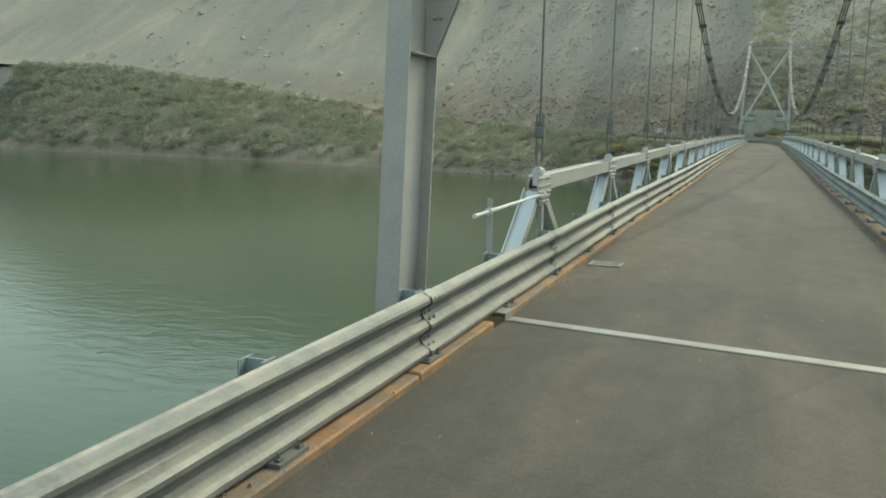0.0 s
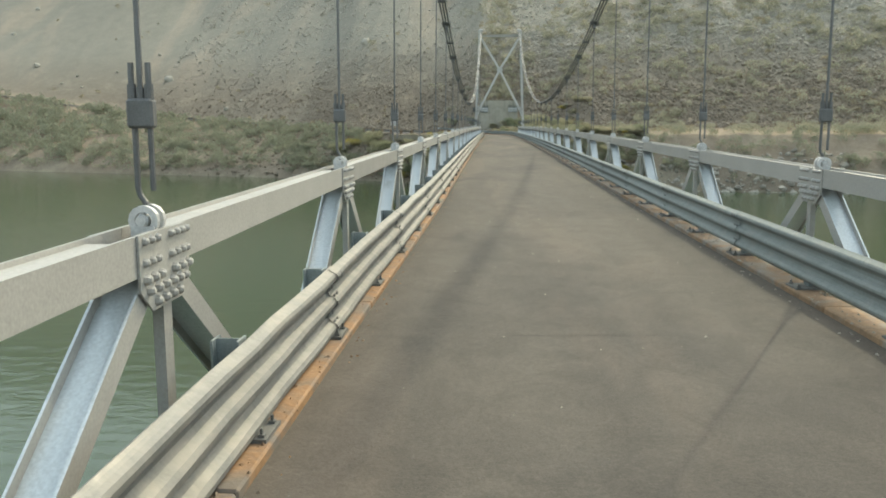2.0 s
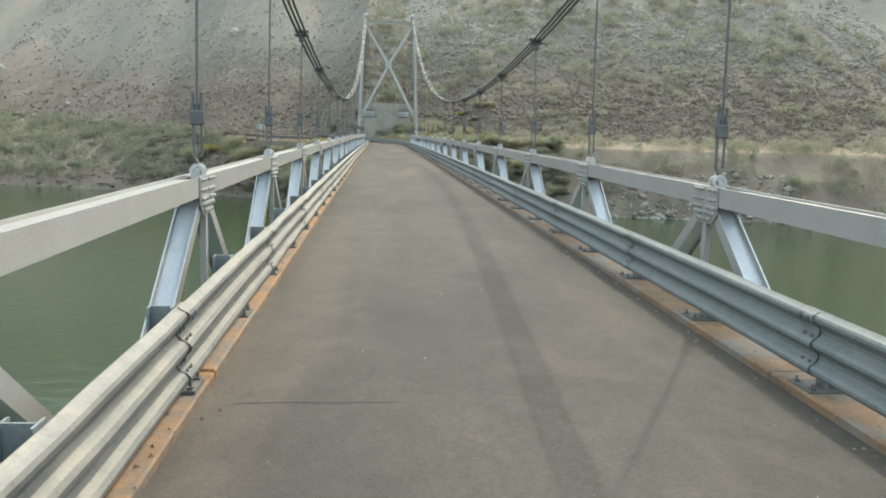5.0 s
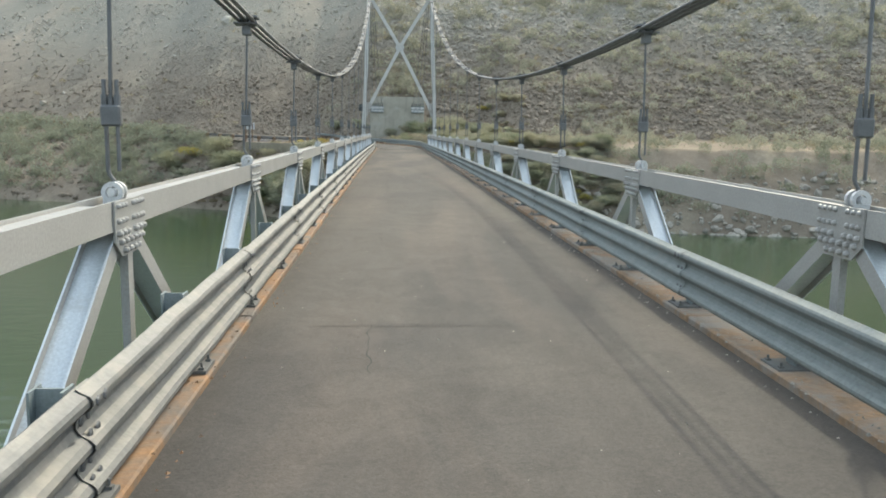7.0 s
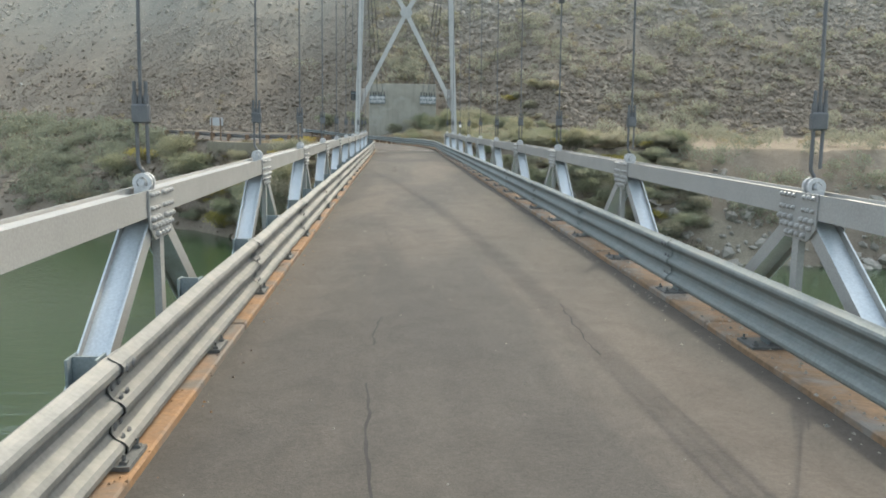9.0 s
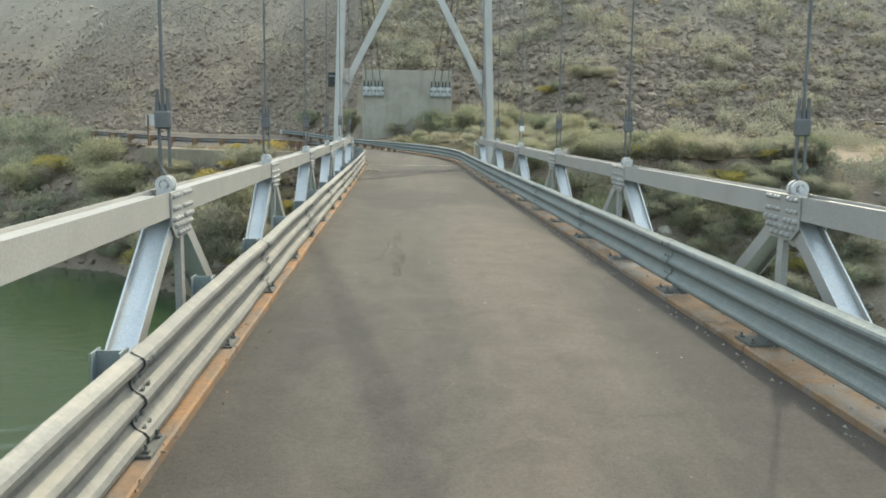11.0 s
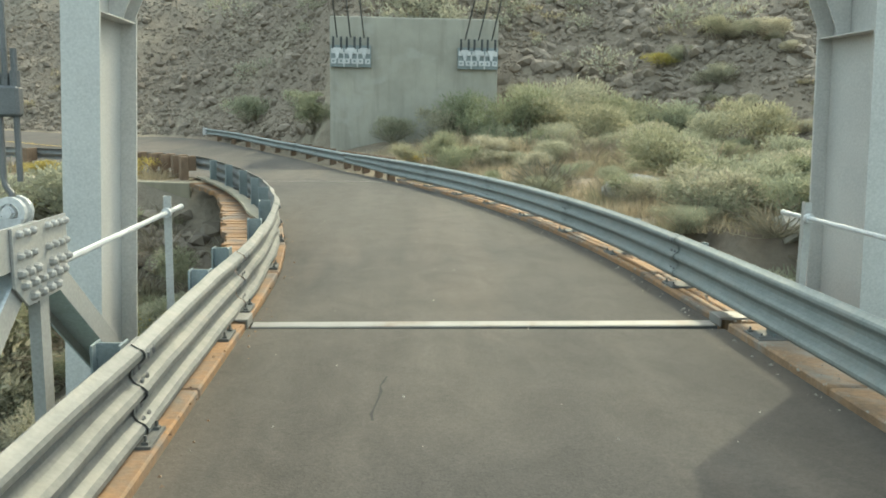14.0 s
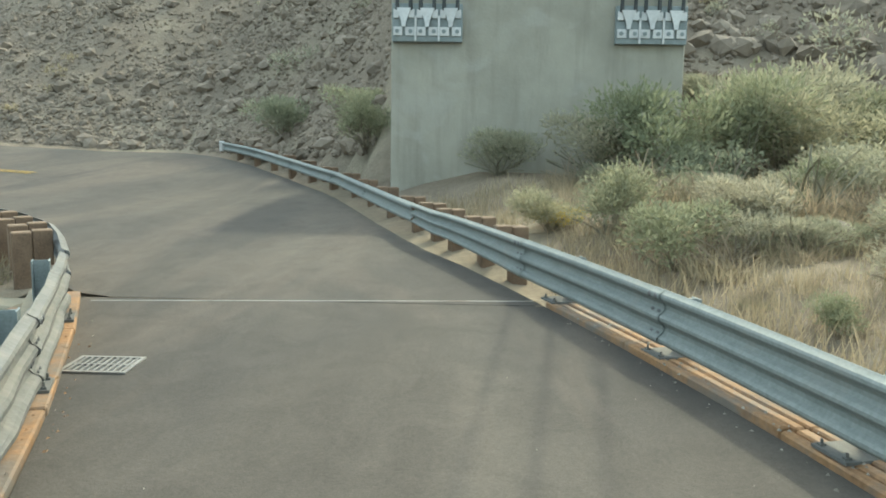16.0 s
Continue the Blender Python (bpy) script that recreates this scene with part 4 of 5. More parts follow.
def ring(bm, at, r, t, w):
    """A flat ring whose axis is x."""
    n = 14
    loops = []
    for x in (-w / 2, w / 2):
        for rr in (r, r - t):
            loops.append([bm.verts.new((at[0] + x, at[1] + rr * math.cos(6.28318 * k / n), at[2] + rr * math.sin(6.28318 * k / n))) for k in range(n)])
    o0, i0, o1, i1 = loops
    for a, b in ((o0, o1), (o1, i1), (i1, i0), (i0, o0)):
        for k in range(n):
            bm.faces.new((a[k], a[(k + 1) % n], b[(k + 1) % n], b[k]))


def hanger_meshes():
    bm = bmesh.new()
    for x in (-0.036, 0.036):
        ring(bm, (x, 0, 1.155), 0.070, 0.030, 0.030)
    tube(bm, [(-0.06, 0, 1.155), (0.06, 0, 1.155)], 0.030, 10)
    for x in (-0.08, 0.067):
        tube(bm, [(x, 0, 1.155), (x + 0.013, 0, 1.155)], 0.026, 6)
    for x in (-0.058, 0.058):
        box(bm, (x - 0.005, -0.055, 0.99), (x + 0.005, 0.055, 1.13))
    bmesh.ops.recalc_face_normals(bm, faces=bm.faces)
    # the pin lies along the bridge, so that the rings face the traffic
    bmesh.ops.rotate(bm, verts=bm.verts, cent=(0, 0, 0), matrix=Matrix.Rotation(1.5708, 3, "Z"))
    eye = mesh_of("eye", bm, zinc)
    # a hooked rod that holds the pin, and a short one that hangs free
    bm = bmesh.new()
    tube(bm, [(-0.035, 0, 1.64), (-0.035, 0, 1.30), (-0.028, 0, 1.27), (-0.004, 0, 1.235), (0, 0, 1.17)], 0.0145, 7)
    hook = mesh_of("hook_rod", bm, rope_steel)
    bm = bmesh.new()
    tube(bm, [(0.037, 0, 1.64), (0.037, 0, 1.29)], 0.0135, 7)
    rod = mesh_of("rod", bm, rope_steel)
    bm = bmesh.new()
    box(bm, (-0.062, -0.032, 1.575), (0.062, 0.032, 1.71))
    bevelled(bm, 0.012)
    for x in (-0.040, 0.040):
        tube(bm, [(x, 0, 1.70), (x, 0, 1.775)], 0.022, 8)
        tube(bm, [(x, 0, 1.775), (x, 0, 1.87)], 0.0145, 7)
    tube(bm, [(0, 0, 1.70), (0, 0, 1.76)], 0.020, 8)
    socket = mesh_of("socket", bm, rope_steel)
    return eye, hook, rod, socket


EYE_MESH, HOOK, ROD, SOCKET = hanger_meshes()
for i in range(COUNT):
    for s in (-1, 1):
        y = i * PANEL
        dx, dz = sway(s, y)
        dx *= 0.3
        h = empty("hanger", (s * HANGER + dx, y, crown(y) + dz))
        placed("eye", EYE_MESH, h, Matrix(), "pale painted pin and eye rings")
        placed("hook_rod", HOOK, h, Matrix())
        placed("rod", ROD, h, Matrix())
        placed("socket", SOCKET, h, Matrix())
        bm = bmesh.new()
        tube(bm, [(0, 0, 1.74), (s * (CABLE - HANGER) - dx, 0, cable_z(y) - crown(y) - dz - 0.16)], 0.014, 6)
        part("rope", bm, rope_steel, h)
        tagged(h, "thin dark wire rope hanger with socket and pale eye", "hanger", "hangers along the bridge")

# ---- towers ----
def build_tower(y0, depth, wide, inset, coat, label):
    tower = empty("bridge_tower", (0, y0 + 0.47, -6.5))
    org = Vector(tower.location)

    def leg_at(z):
        return 3.15 - inset - 0.0386 * z

    def off(x, y, z):
        return Vector((x, y0 + y, z)) - org

    for s in (-1, 1):
        bm = bmesh.new()
        a, b = (s * leg_at(-6.5), 0, -6.5), (s * leg_at(13.5), 0, 13.5)
        hbeam(bm, off(a[0], depth / 2 + 0.012, a[2]), off(b[0], depth / 2 + 0.012, b[2]), wide, depth + 0.024, 0.024, up=(0, 1, 0))
        part("leg", bm, coat, tower)
        bm = bmesh.new()
        box(bm, (s * leg_at(13.6) - 0.24, 0.0 + y0 - org.y, 13.5 - org.z), (s * leg_at(13.6) + 0.24, 0.95 + y0 - org.y, 13.56 - org.z))
        tube(bm, [off(s * CABLE - 0.2, 0.47, 13.62), off(s * CABLE + 0.2, 0.47, 13.62)], 0.2, 12)
        part("saddle", bm, coat, tower, "cable saddle on the leg's top")
        # lower gusset between leg and brace
        for yy in (0.58, depth - 0.015):
            bm = bmesh.new()
            prof = [(leg_at(2.4) - 0.02, 2.40), (leg_at(3.5) - 0.02, 3.9), (leg_at(3.5) - 0.50, 3.9), (leg_at(3.5) - 0.58, 3.55), (leg_at(2.4) - 0.12, 2.40)]
            f0 = [bm.verts.new(off(s * x, yy, z)) for x, z in prof]
            f1 = [bm.verts.new(off(s * x, yy + 0.014, z)) for x, z in prof]
            bm.faces.new(f0)
            bm.faces.new(f1[::-1])
            for k in range(5):
                bm.faces.new((f0[k], f0[(k + 1) % 5], f1[(k + 1) % 5], f1[k]))
            bmesh.ops.recalc_face_normals(bm, faces=bm.faces)
            g = part("gusset", bm, coat, tower, "bolted gusset plate")
            if yy < 0.6:
                for k in range(6):
                    for xx in (0.10, 0.17):
                        m = Matrix.Translation(off(s * (leg_at(3.0) - xx - 0.06 * k), yy - 0.001, 2.75 + 0.18 * k)) @ Matrix.Rotation(-1.5708, 4, "Z")
                        placed("rivet", RIVET, g, m)
        # a seam on the leg
        bm = bmesh.new()
        bar(bm, off(s * (leg_at(2.42) - wide / 2 + 0.005), 0.45, 2.40), off(s * (leg_at(2.42) + wide / 2 - 0.005), 0.45, 2.40), depth - 0.04, 0.012)
        part("splice_plate", bm, coat, tower)
    for s in (-1, 1):
        bm = bmesh.new()
        hbeam(bm, off(s * (leg_at(3.4) - 0.30), 0.47, 3.35), off(0, 0.47, 8.60), 0.26, 0.24, 0.016, up=(0, 1, 0))
        part("brace", bm, coat, tower)
        bm = bmesh.new()
        hbeam(bm, off(0, 0.47, 8.60), off(s * (leg_at(12.6) - 0.15), 0.47, 12.7), 0.26, 0.24, 0.016, up=(0, 1, 0))
        part("brace", bm, coat, tower)
    for yy in (0.32, 0.61):
        bm = bmesh.new()
        prof = [(-0.22, 8.25), (0.22, 8.25), (0.40, 8.6), (0.22, 8.95), (-0.22, 8.95), (-0.40, 8.6)]
        f0 = [bm.verts.new(off(x, yy, z)) for x, z in prof]
        f1 = [bm.verts.new(off(x, yy + 0.014, z)) for x, z in prof]
        bm.faces.new(f0)
        bm.faces.new(f1[::-1])
        for k in range(6):
            bm.faces.new((f0[k], f0[(k + 1) % 6], f1[(k + 1) % 6], f1[k]))
        bmesh.ops.recalc_face_normals(bm, faces=bm.faces)
        part("centre_gusset", bm, coat, tower)
    bm = bmesh.new()
    hbeam(bm, off(-leg_at(12.95), 0.47, 12.95), off(leg_at(12.95), 0.47, 12.95), 0.3, 0.26, 0.016)
    part("top_strut", bm, coat, tower)
    for s in (-1, 1):
        bm = bmesh.new()
        box(bm, (s * leg_at(-6) - 0.9, -0.6 + y0 - org.y, -4.5), (s * leg_at(-6) + 0.9, 1.5 + y0 - org.y, 0.9))
        bevelled(bm, 0.03)
        part("footing", bm, concrete, tower, "concrete footing")
    return tagged(tower, label, "bridge tower", "towers of the bridge")


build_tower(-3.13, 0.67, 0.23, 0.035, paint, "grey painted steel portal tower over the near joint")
build_tower(112.56, 0.88, 0.28, 0.0, far_tower_paint, "light grey painted steel portal tower with cross bracing")

# pipe rails between the truss ends and the towers
def pipe_rail(side, end, tip, post_x, post_y):
    """end: where the pipe meets the truss; tip: how far it runs past its post."""
    p = empty("pipe_rail", (side * post_x, post_y, 0))
    a = Vector((side * (end[0] - post_x), end[1] - post_y, 0.93))
    out = Vector((-a.x, -a.y, 0)).normalized() * tip
    bm = bmesh.new()
    tube(bm, [a, (0, 0, 0.938), out + Vector((0, 0, 0.936))], 0.019, 8)
    tube(bm, [out * 0.93 + Vector((0, 0, 0.936)), out * 1.02 + Vector((0, 0, 0.936))], 0.023, 8)
    part("pipe", bm, zinc, p)
    bm = bmesh.new()
    box(bm, (-0.028, 0.022, -0.9), (0.028, 0.030, 1.06))
    box(bm, (-0.028, 0.030, -0.9), (-0.020, 0.075, 1.06))
    part("post", bm, paint, p)
    bm = bmesh.new()
    ring(bm, (0, 0, 0.938), 0.036, 0.016, 0.05)
    bmesh.ops.rotate(bm, verts=bm.verts, cent=(0, 0, 0), matrix=Matrix.Rotation(1.5708, 3, "Z"))
    part("clip", bm, zinc, p)
    return tagged(p, "pale grey pipe rail on a thin angle post", "pipe rail", "pipe rails at the towers")


for s in (-1, 1):
    pipe_rail(s, (2.42, 0.10), 0.47, 2.33, -2.50)
    pipe_rail(s, (2.42, 110.0), 0.45, 2.46, 112.45)

# ---- anchor block ----
def build_anchor():
    bm = bmesh.new()
    box(bm, (-3.11, 137.75, -0.8), (3.10, 144.5, 5.28))
    bevelled(bm, 0.03)
    tagged(part("anchor_block", bm, concrete), "tall weathered concrete cable anchorage block with dark streaks", "anchorage", kind="structure")
    for s in (-1, 1):
        a = empty("cable_anchor", (s * 2.34, 137.75, 3.73))
        bm = bmesh.new()
        box(bm, (-0.74, -0.16, -0.28), (0.74, -0.002, 0.50))
        bevelled(bm, 0.01)
        part("bearing_frame", bm, post_steel, a, "dark steel bearing frame")
        for k in (-1, 0, 1):
            x = k * 0.49
            for lo, hi in (((-0.22, -0.16), (-0.03, 0.02)), ((0.03, -0.16), (0.22, 0.02)), ((-0.22, 0.20), (-0.10, 0.38)), ((0.10, 0.20), (0.22, 0.38))):
                bm = bmesh.new()
                box(bm, (x + lo[0], -0.20, lo[1]), (x + hi[0], -0.165, hi[1]))
                bevelled(bm, 0.006)
                part("washer_plate", bm, zinc, a, "bright zinc washer plate")
            bm = bmesh.new()
            vs = [(x - 0.15, 0.40), (x + 0.15, 0.40), (x + 0.05, 0.12), (x + 0.04, 0.02), (x - 0.04, 0.02), (x - 0.05, 0.12)]
            f0 = [bm.verts.new((vx, -0.26, vz)) for vx, vz in vs]
            f1 = [bm.verts.new((vx, -0.21, vz)) for vx, vz in vs]
            bm.faces.new(f0)
            bm.faces.new(f1[::-1])
            for j in range(6):
                bm.faces.new((f0[j], f0[(j + 1) % 6], f1[(j + 1) % 6], f1[j]))
            bmesh.ops.recalc_face_normals(bm, faces=bm.faces)
            part("yoke", bm, zinc, a, "bright zinc yoke")
            for dx in (-0.14, 0.14):
                bm = bmesh.new()
                tube(bm, [(x + dx, -0.19, 0.36), (x + dx, -0.19, 0.80)], 0.040, 8)
                part("rod", bm, dark_panel, a, "dark threaded rod")
            if k < 1:
                bm = bmesh.new()
                box(bm, (x + 0.225, -0.22, -0.27), (x + 0.265, -0.165, 0.25))
                part("strap", bm, zinc, a, "pale strap")
            for dx in (-0.14, 0.14):
                bm = bmesh.new()
                tube(bm, [(x + dx, -0.22, -0.07), (x + dx, -0.20, -0.07)], 0.045, 8)
                part("nut", bm, post_steel, a)
        tagged(a, "bright zinc cable anchor with dark rods on concrete", "cable anchor", "cable anchors on the block")


build_anchor()

# ---- cracks and tyre marks in the asphalt ----
def strip(name, pts, w, mat, label, category, lift=0.003):
    bm = bmesh.new()
    prev = None
    for k, (x, y) in enumerate(pts):
        a, b = pts[max(k - 1, 0)], pts[min(k + 1, len(pts) - 1)]
        d = Vector((b[0] - a[0], b[1] - a[1], 0)).normalized()
        n = Vector((-d.y, d.x, 0)) * w * 0.5 * random.uniform(0.5, 1.5)
        p = Vector((x, y, crown(y) + lift))
        cur = [bm.verts.new(p - n), bm.verts.new(p + n)]
        if prev:
            bm.faces.new((prev[0], cur[0], cur[1], prev[1]))
        prev = cur
    bmesh.ops.recalc_face_normals(bm, faces=bm.faces)
    tagged(part(name, bm, mat), label, category, kind="structure")


def crack(a, b, wander=0.05, w=0.014):
    n = max(3, int(math.dist(a, b) / 0.09))
    d = Vector((b[0] - a[0], b[1] - a[1])).normalized()
    seed = a[0] * 7 + a[1]
    pts = []
    for k in range(n + 1):
        u = k / n
        o = wander * (noise.noise((u * n * 0.11, seed, 0)) * 2 + noise.noise((u * n * 0.45, seed, 9)) * 0.8)
        pts.append((a[0] + (b[0] - a[0]) * u - d.y * o, a[1] + (b[1] - a[1]) * u + d.x * o))
    strip("road_crack", pts, w, crack_mat, "thin open crack in the worn asphalt", "crack")


crack((-0.82, 64.9), (-0.80, 65.8), 0.05, 0.014)
crack((-0.90, 59.15), (-0.90, 58.9), 0.02, 0.014)
crack((-0.76, 58.8), (-0.66, 57.95), 0.04, 0.012)
crack((-0.79, 57.8), (-0.78, 57.4), 0.03, 0.014)
crack((-0.79, 64.0), (-0.82, 61.7), 0.05, 0.016)
crack((-0.82, 61.7), (-0.81, 60.0), 0.05, 0.014)
crack((0.81, 59.85), (0.76, 59.15), 0.04, 0.013)
crack((0.77, 59.1), (0.82, 58.5), 0.03, 0.012)
crack((0.86, 66.3), (0.83, 64.6), 0.05, 0.010)
crack((0.84, 54.4), (0.88, 53.9), 0.03, 0.012)
crack((0.89, 51.9), (0.85, 51.0), 0.04, 0.012)
crack((-0.86, 52.2), (-0.82, 51.5), 0.04, 0.014)
crack((-1.45, 69.1), (0.42, 69.25), 0.03, 0.012)
crack((-1.4, 52.2), (0.05, 52.26), 0.03, 0.014)
crack((-0.87, 23.4), (0.1, 23.7), 0.03, 0.010)
crack((-0.84, 44.9), (-0.90, 46.3), 0.05, 0.008)
crack((-0.78, 70.0), (-0.92, 73.5), 0.06, 0.010)
crack((-1.4, 46.2), (0.5, 46.25), 0.03, 0.010)
crack((-1.35, 107.45), (0.15, 107.65), 0.04, 0.012)
crack((-0.84, 110.6), (-0.78, 111.4), 0.05, 0.014)
crack((0.0, 99.12), (0.24, 99.05), 0.03, 0.012)
crack((0.60, 98.92), (0.95, 98.85), 0.03, 0.012)
crack((-0.95, 88.6), (-0.78, 90.2), 0.08, 0.012)
crack((0.98, 94.6), (1.0, 94.9), 0.02, 0.012)
crack((0.8, 50.6), (1.0, 51.4), 0.05, 0.012)
crack((-0.4, 22.1), (0.25, 22.2), 0.03, 0.010)
crack((-1.2, 16.4), (-0.3, 16.5), 0.03, 0.010)
r_ = random.Random(5)
for y in np.arange(7.5, 108, 9.7):
    x0 = r_.uniform(-1.7, -0.2)
    crack((x0, y), (x0 + r_.uniform(0.6, 1.6), y + r_.uniform(-0.06, 0.06)), 0.025, 0.008)
strip("tyre_mark", [(-0.72 + 0.05 * noise.noise((y * 0.2, -0.72, 1)), y) for y in np.arange(87.5, 92.0, 0.5)], 0.13, rubber, "faint dark tyre rubber streak on the asphalt", "tyre mark", 0.005)

# ---- grit and litter ----
def grit(name, seed, n, place, size, mat, label):
    r = random.Random(seed)
    verts, faces = [], []
    for _ in range(n):
        x, y, z = place(r)
        k, q = len(verts), size * r.uniform(0.4, 1.5)
        a = r.uniform(0, 6.28)
        for m in range(3):
            verts.append((x + q * math.cos(a + m * 2.09) * r.uniform(0.6, 1.3), y + q * math.sin(a + m * 2.09) * r.uniform(0.6, 1.6), z - 0.002))
        verts.append((x, y, z + q * r.uniform(0.4, 1.0)))
        faces += [(k, k + 1, k + 3), (k + 1, k + 2, k + 3), (k + 2, k, k + 3)]
    me = bpy.data.meshes.new(name)
    me.from_pydata(verts, [], faces)
    me.materials.append(mat)
    tagged(new(name, me), label, "litter", kind="stuff")


def on_deck(r):
    y = r.uniform(-15, 127)
    lo, hi = left_edge(y), right_edge(y)
    return lo + (hi - lo) * r.random(), y, crown(y)


def on_curb(side):
    def at(r):
        y = r.uniform(-15, 127)
        e = left_edge(y) if side < 0 else right_edge(y)
        u = r.random()
        return (e + side * r.uniform(-0.04, 0.25), y, crown(y) + 0.06) if u < 0.75 else (e - side * (0.06 + 0.10 * r.random() ** 2), y, crown(y))
    return at


grit("road_grit", 61, 700, on_deck, 0.010, pale_rock, "pale gravel specks scattered on the asphalt")
grit("curb_litter", 62, 2600, on_curb(-1), 0.012, timber, "brown grit and splinters along the timber curb")
grit("curb_litter", 63, 3200, on_curb(1), 0.014, pale_rock, "pale grit and gravel along the timber curb")

# ---- signs ----
def build_sign():
    g = land(-16.4, 134.2)
    sign = empty("road_sign", (-16.4, 134.2, 0))
    for x in (-0.42, 0.32):
        bm = bmesh.new()
        box(bm, (x - 0.05, -0.05, -1.2), (x + 0.05, 0.05, 2.0))
        bevelled(bm, 0.008)
        part("post", bm, wood_post, sign)
    bm = bmesh.new()
    box(bm, (-0.58, 0.055, 1.32), (0.55, 0.075, 2.02))
    bevelled(bm, 0.006)
    part("panel", bm, sign_back, sign, "bare aluminium back of the panel")
    tagged(sign, "bare back of a road sign on two timber posts", "road sign")
    tag = empty("marker_tag", (TRUSS - 0.02, 105 - 5, crown(100)))
    tag.location.y = 100.0
    bm = bmesh.new()
    box(bm, (-0.06, -0.05, 1.52), (0.06, -0.042, 1.65))
    bevelled(bm, 0.003)
    part("plate", bm, white_paint, tag)
    bm = bmesh.new()
    box(bm, (-0.03, -0.042, 1.56), (0.03, 0.02, 1.61))
    part("bracket", bm, rope_steel, tag)
    tagged(tag, "small white marker plate clipped to a hanger", "marker plate")
    panel = empty("sign_panel", (-3.1, 113.52, 3.40))
    for name, lo, hi in (("panel", (-0.43, -0.24), (-0.02, 0.34)), ("side_panel", (0.06, 0.06), (0.50, 0.32))):
        bm = bmesh.new()
        box(bm, (lo[0], 0.02, lo[1]), (hi[0], 0.05, hi[1]))
        bevelled(bm, 0.006)
        part(name, bm, dark_panel, panel)
    bm = bmesh.new()
    box(bm, (-0.4, -0.04, 0.16), (0.42, 0.02, 0.22))
    part("bracket", bm, post_steel, panel)
    tagged(panel, "dark back of a small sign on the tower leg", "sign")


build_sign()

# ---- plants and stones ----
def leaf_cloud(bm, seed, w, h, count, size, lobes=7):
    """A shrub crown of many small leaf blades in uneven lobes over the ground."""
    rnd = random.Random(seed)
    tips = []
    for _ in range(lobes):
        a, r = rnd.uniform(0, 6.283), rnd.uniform(0.15, 0.8)
        tips.append((math.cos(a) * r * w * 0.55, math.sin(a) * r * w * 0.55, h * rnd.uniform(0.35, 0.8), rnd.uniform(0.22, 0.42) * w))
    for _ in range(count):
        cx, cy, cz, cr = rnd.choice(tips)
        d = Vector((rnd.gauss(0, 1), rnd.gauss(0, 1), rnd.gauss(0.25, 0.9))).normalized()
        p = Vector((cx, cy, cz)) + Vector((d.x, d.y, d.z * 0.8 * h / w)) * cr * rnd.uniform(0.35, 1.12)
        if p.z < 0.02:
            p.z = rnd.uniform(0.02, 0.2 * h)
        up = (d + Vector((rnd.gauss(0, 0.45), rnd.gauss(0, 0.45), rnd.gauss(0.5, 0.45)))).normalized()
        s = up.cross(Vector((rnd.gauss(0, 1), rnd.gauss(0, 1), rnd.gauss(0, 1)))).normalized()
        l = size * rnd.uniform(0.7, 1.6)
        v = [bm.verts.new(p - s * l * 0.22), bm.verts.new(p + s * l * 0.22), bm.verts.new(p + s * l * 0.10 + up * l), bm.verts.new(p - s * l * 0.10 + up * l)]
        bm.faces.new(v)
    return tips


def twigs(bm, seed, w, h, count, r=0.008):
    rnd = random.Random(seed)
    for _ in range(count):
        a = rnd.uniform(0, 6.283)
        p = Vector((rnd.gauss(0, 0.06 * w), rnd.gauss(0, 0.06 * w), 0))
        d = Vector((math.cos(a), math.sin(a), rnd.uniform(0.4, 1.6))).normalized()
        pts = [p]
        n = rnd.uniform(0.35, 0.75) * w
        for _ in range(3):
            d = (d + Vector((rnd.gauss(0, 0.3), rnd.gauss(0, 0.3), rnd.gauss(0, 0.2)))).normalized()
            pts.append(pts[-1] + d * n / 3)
        tube(bm, pts, r, 3, cap=False)


def shrub_meshes(kind, seed):
    """The crown and the stems of a shrub about 1 m across."""
    rnd = random.Random(seed)
    if kind == "dead":
        bm = bmesh.new()
        twigs(bm, seed, 1.3, 0.8, 90, 0.007)
        return None, mesh_of("stem", bm, twig_mat)
    bm = bmesh.new()
    h, count, size, mat = {"sage": (0.75, 3600, 0.036, sage), "green": (0.95, 3600, 0.038, green_leaf), "yellow": (0.6, 2600, 0.036, yellow_leaf), "grass": (0.42, 420, 0.22, straw)}[kind]
    if kind == "grass":
        for _ in range(count):
            a, r = rnd.uniform(0, 6.283), 0.45 * math.sqrt(rnd.random())
            p = Vector((math.cos(a) * r, math.sin(a) * r, 0))
            up = Vector((rnd.gauss(0, 0.35) + p.x * 0.6, rnd.gauss(0, 0.35) + p.y * 0.6, 1)).normalized() * rnd.uniform(0.15, 0.42)
            s = Vector((rnd.gauss(0, 1), rnd.gauss(0, 1), 0)).normalized() * 0.010
            bm.faces.new([bm.verts.new(p - s), bm.verts.new(p + s), bm.verts.new(p + up)])
        crown_me = mesh_of("crown", bm, mat)
    else:
        leaf_cloud(bm, seed, 1.0, h, count, size, rnd.randint(6, 10))
        crown_me = mesh_of("crown", bm, mat)
    bm = bmesh.new()
    twigs(bm, seed + 1, 0.9, h, 26)
    return crown_me, mesh_of("stem", bm, twig_mat)


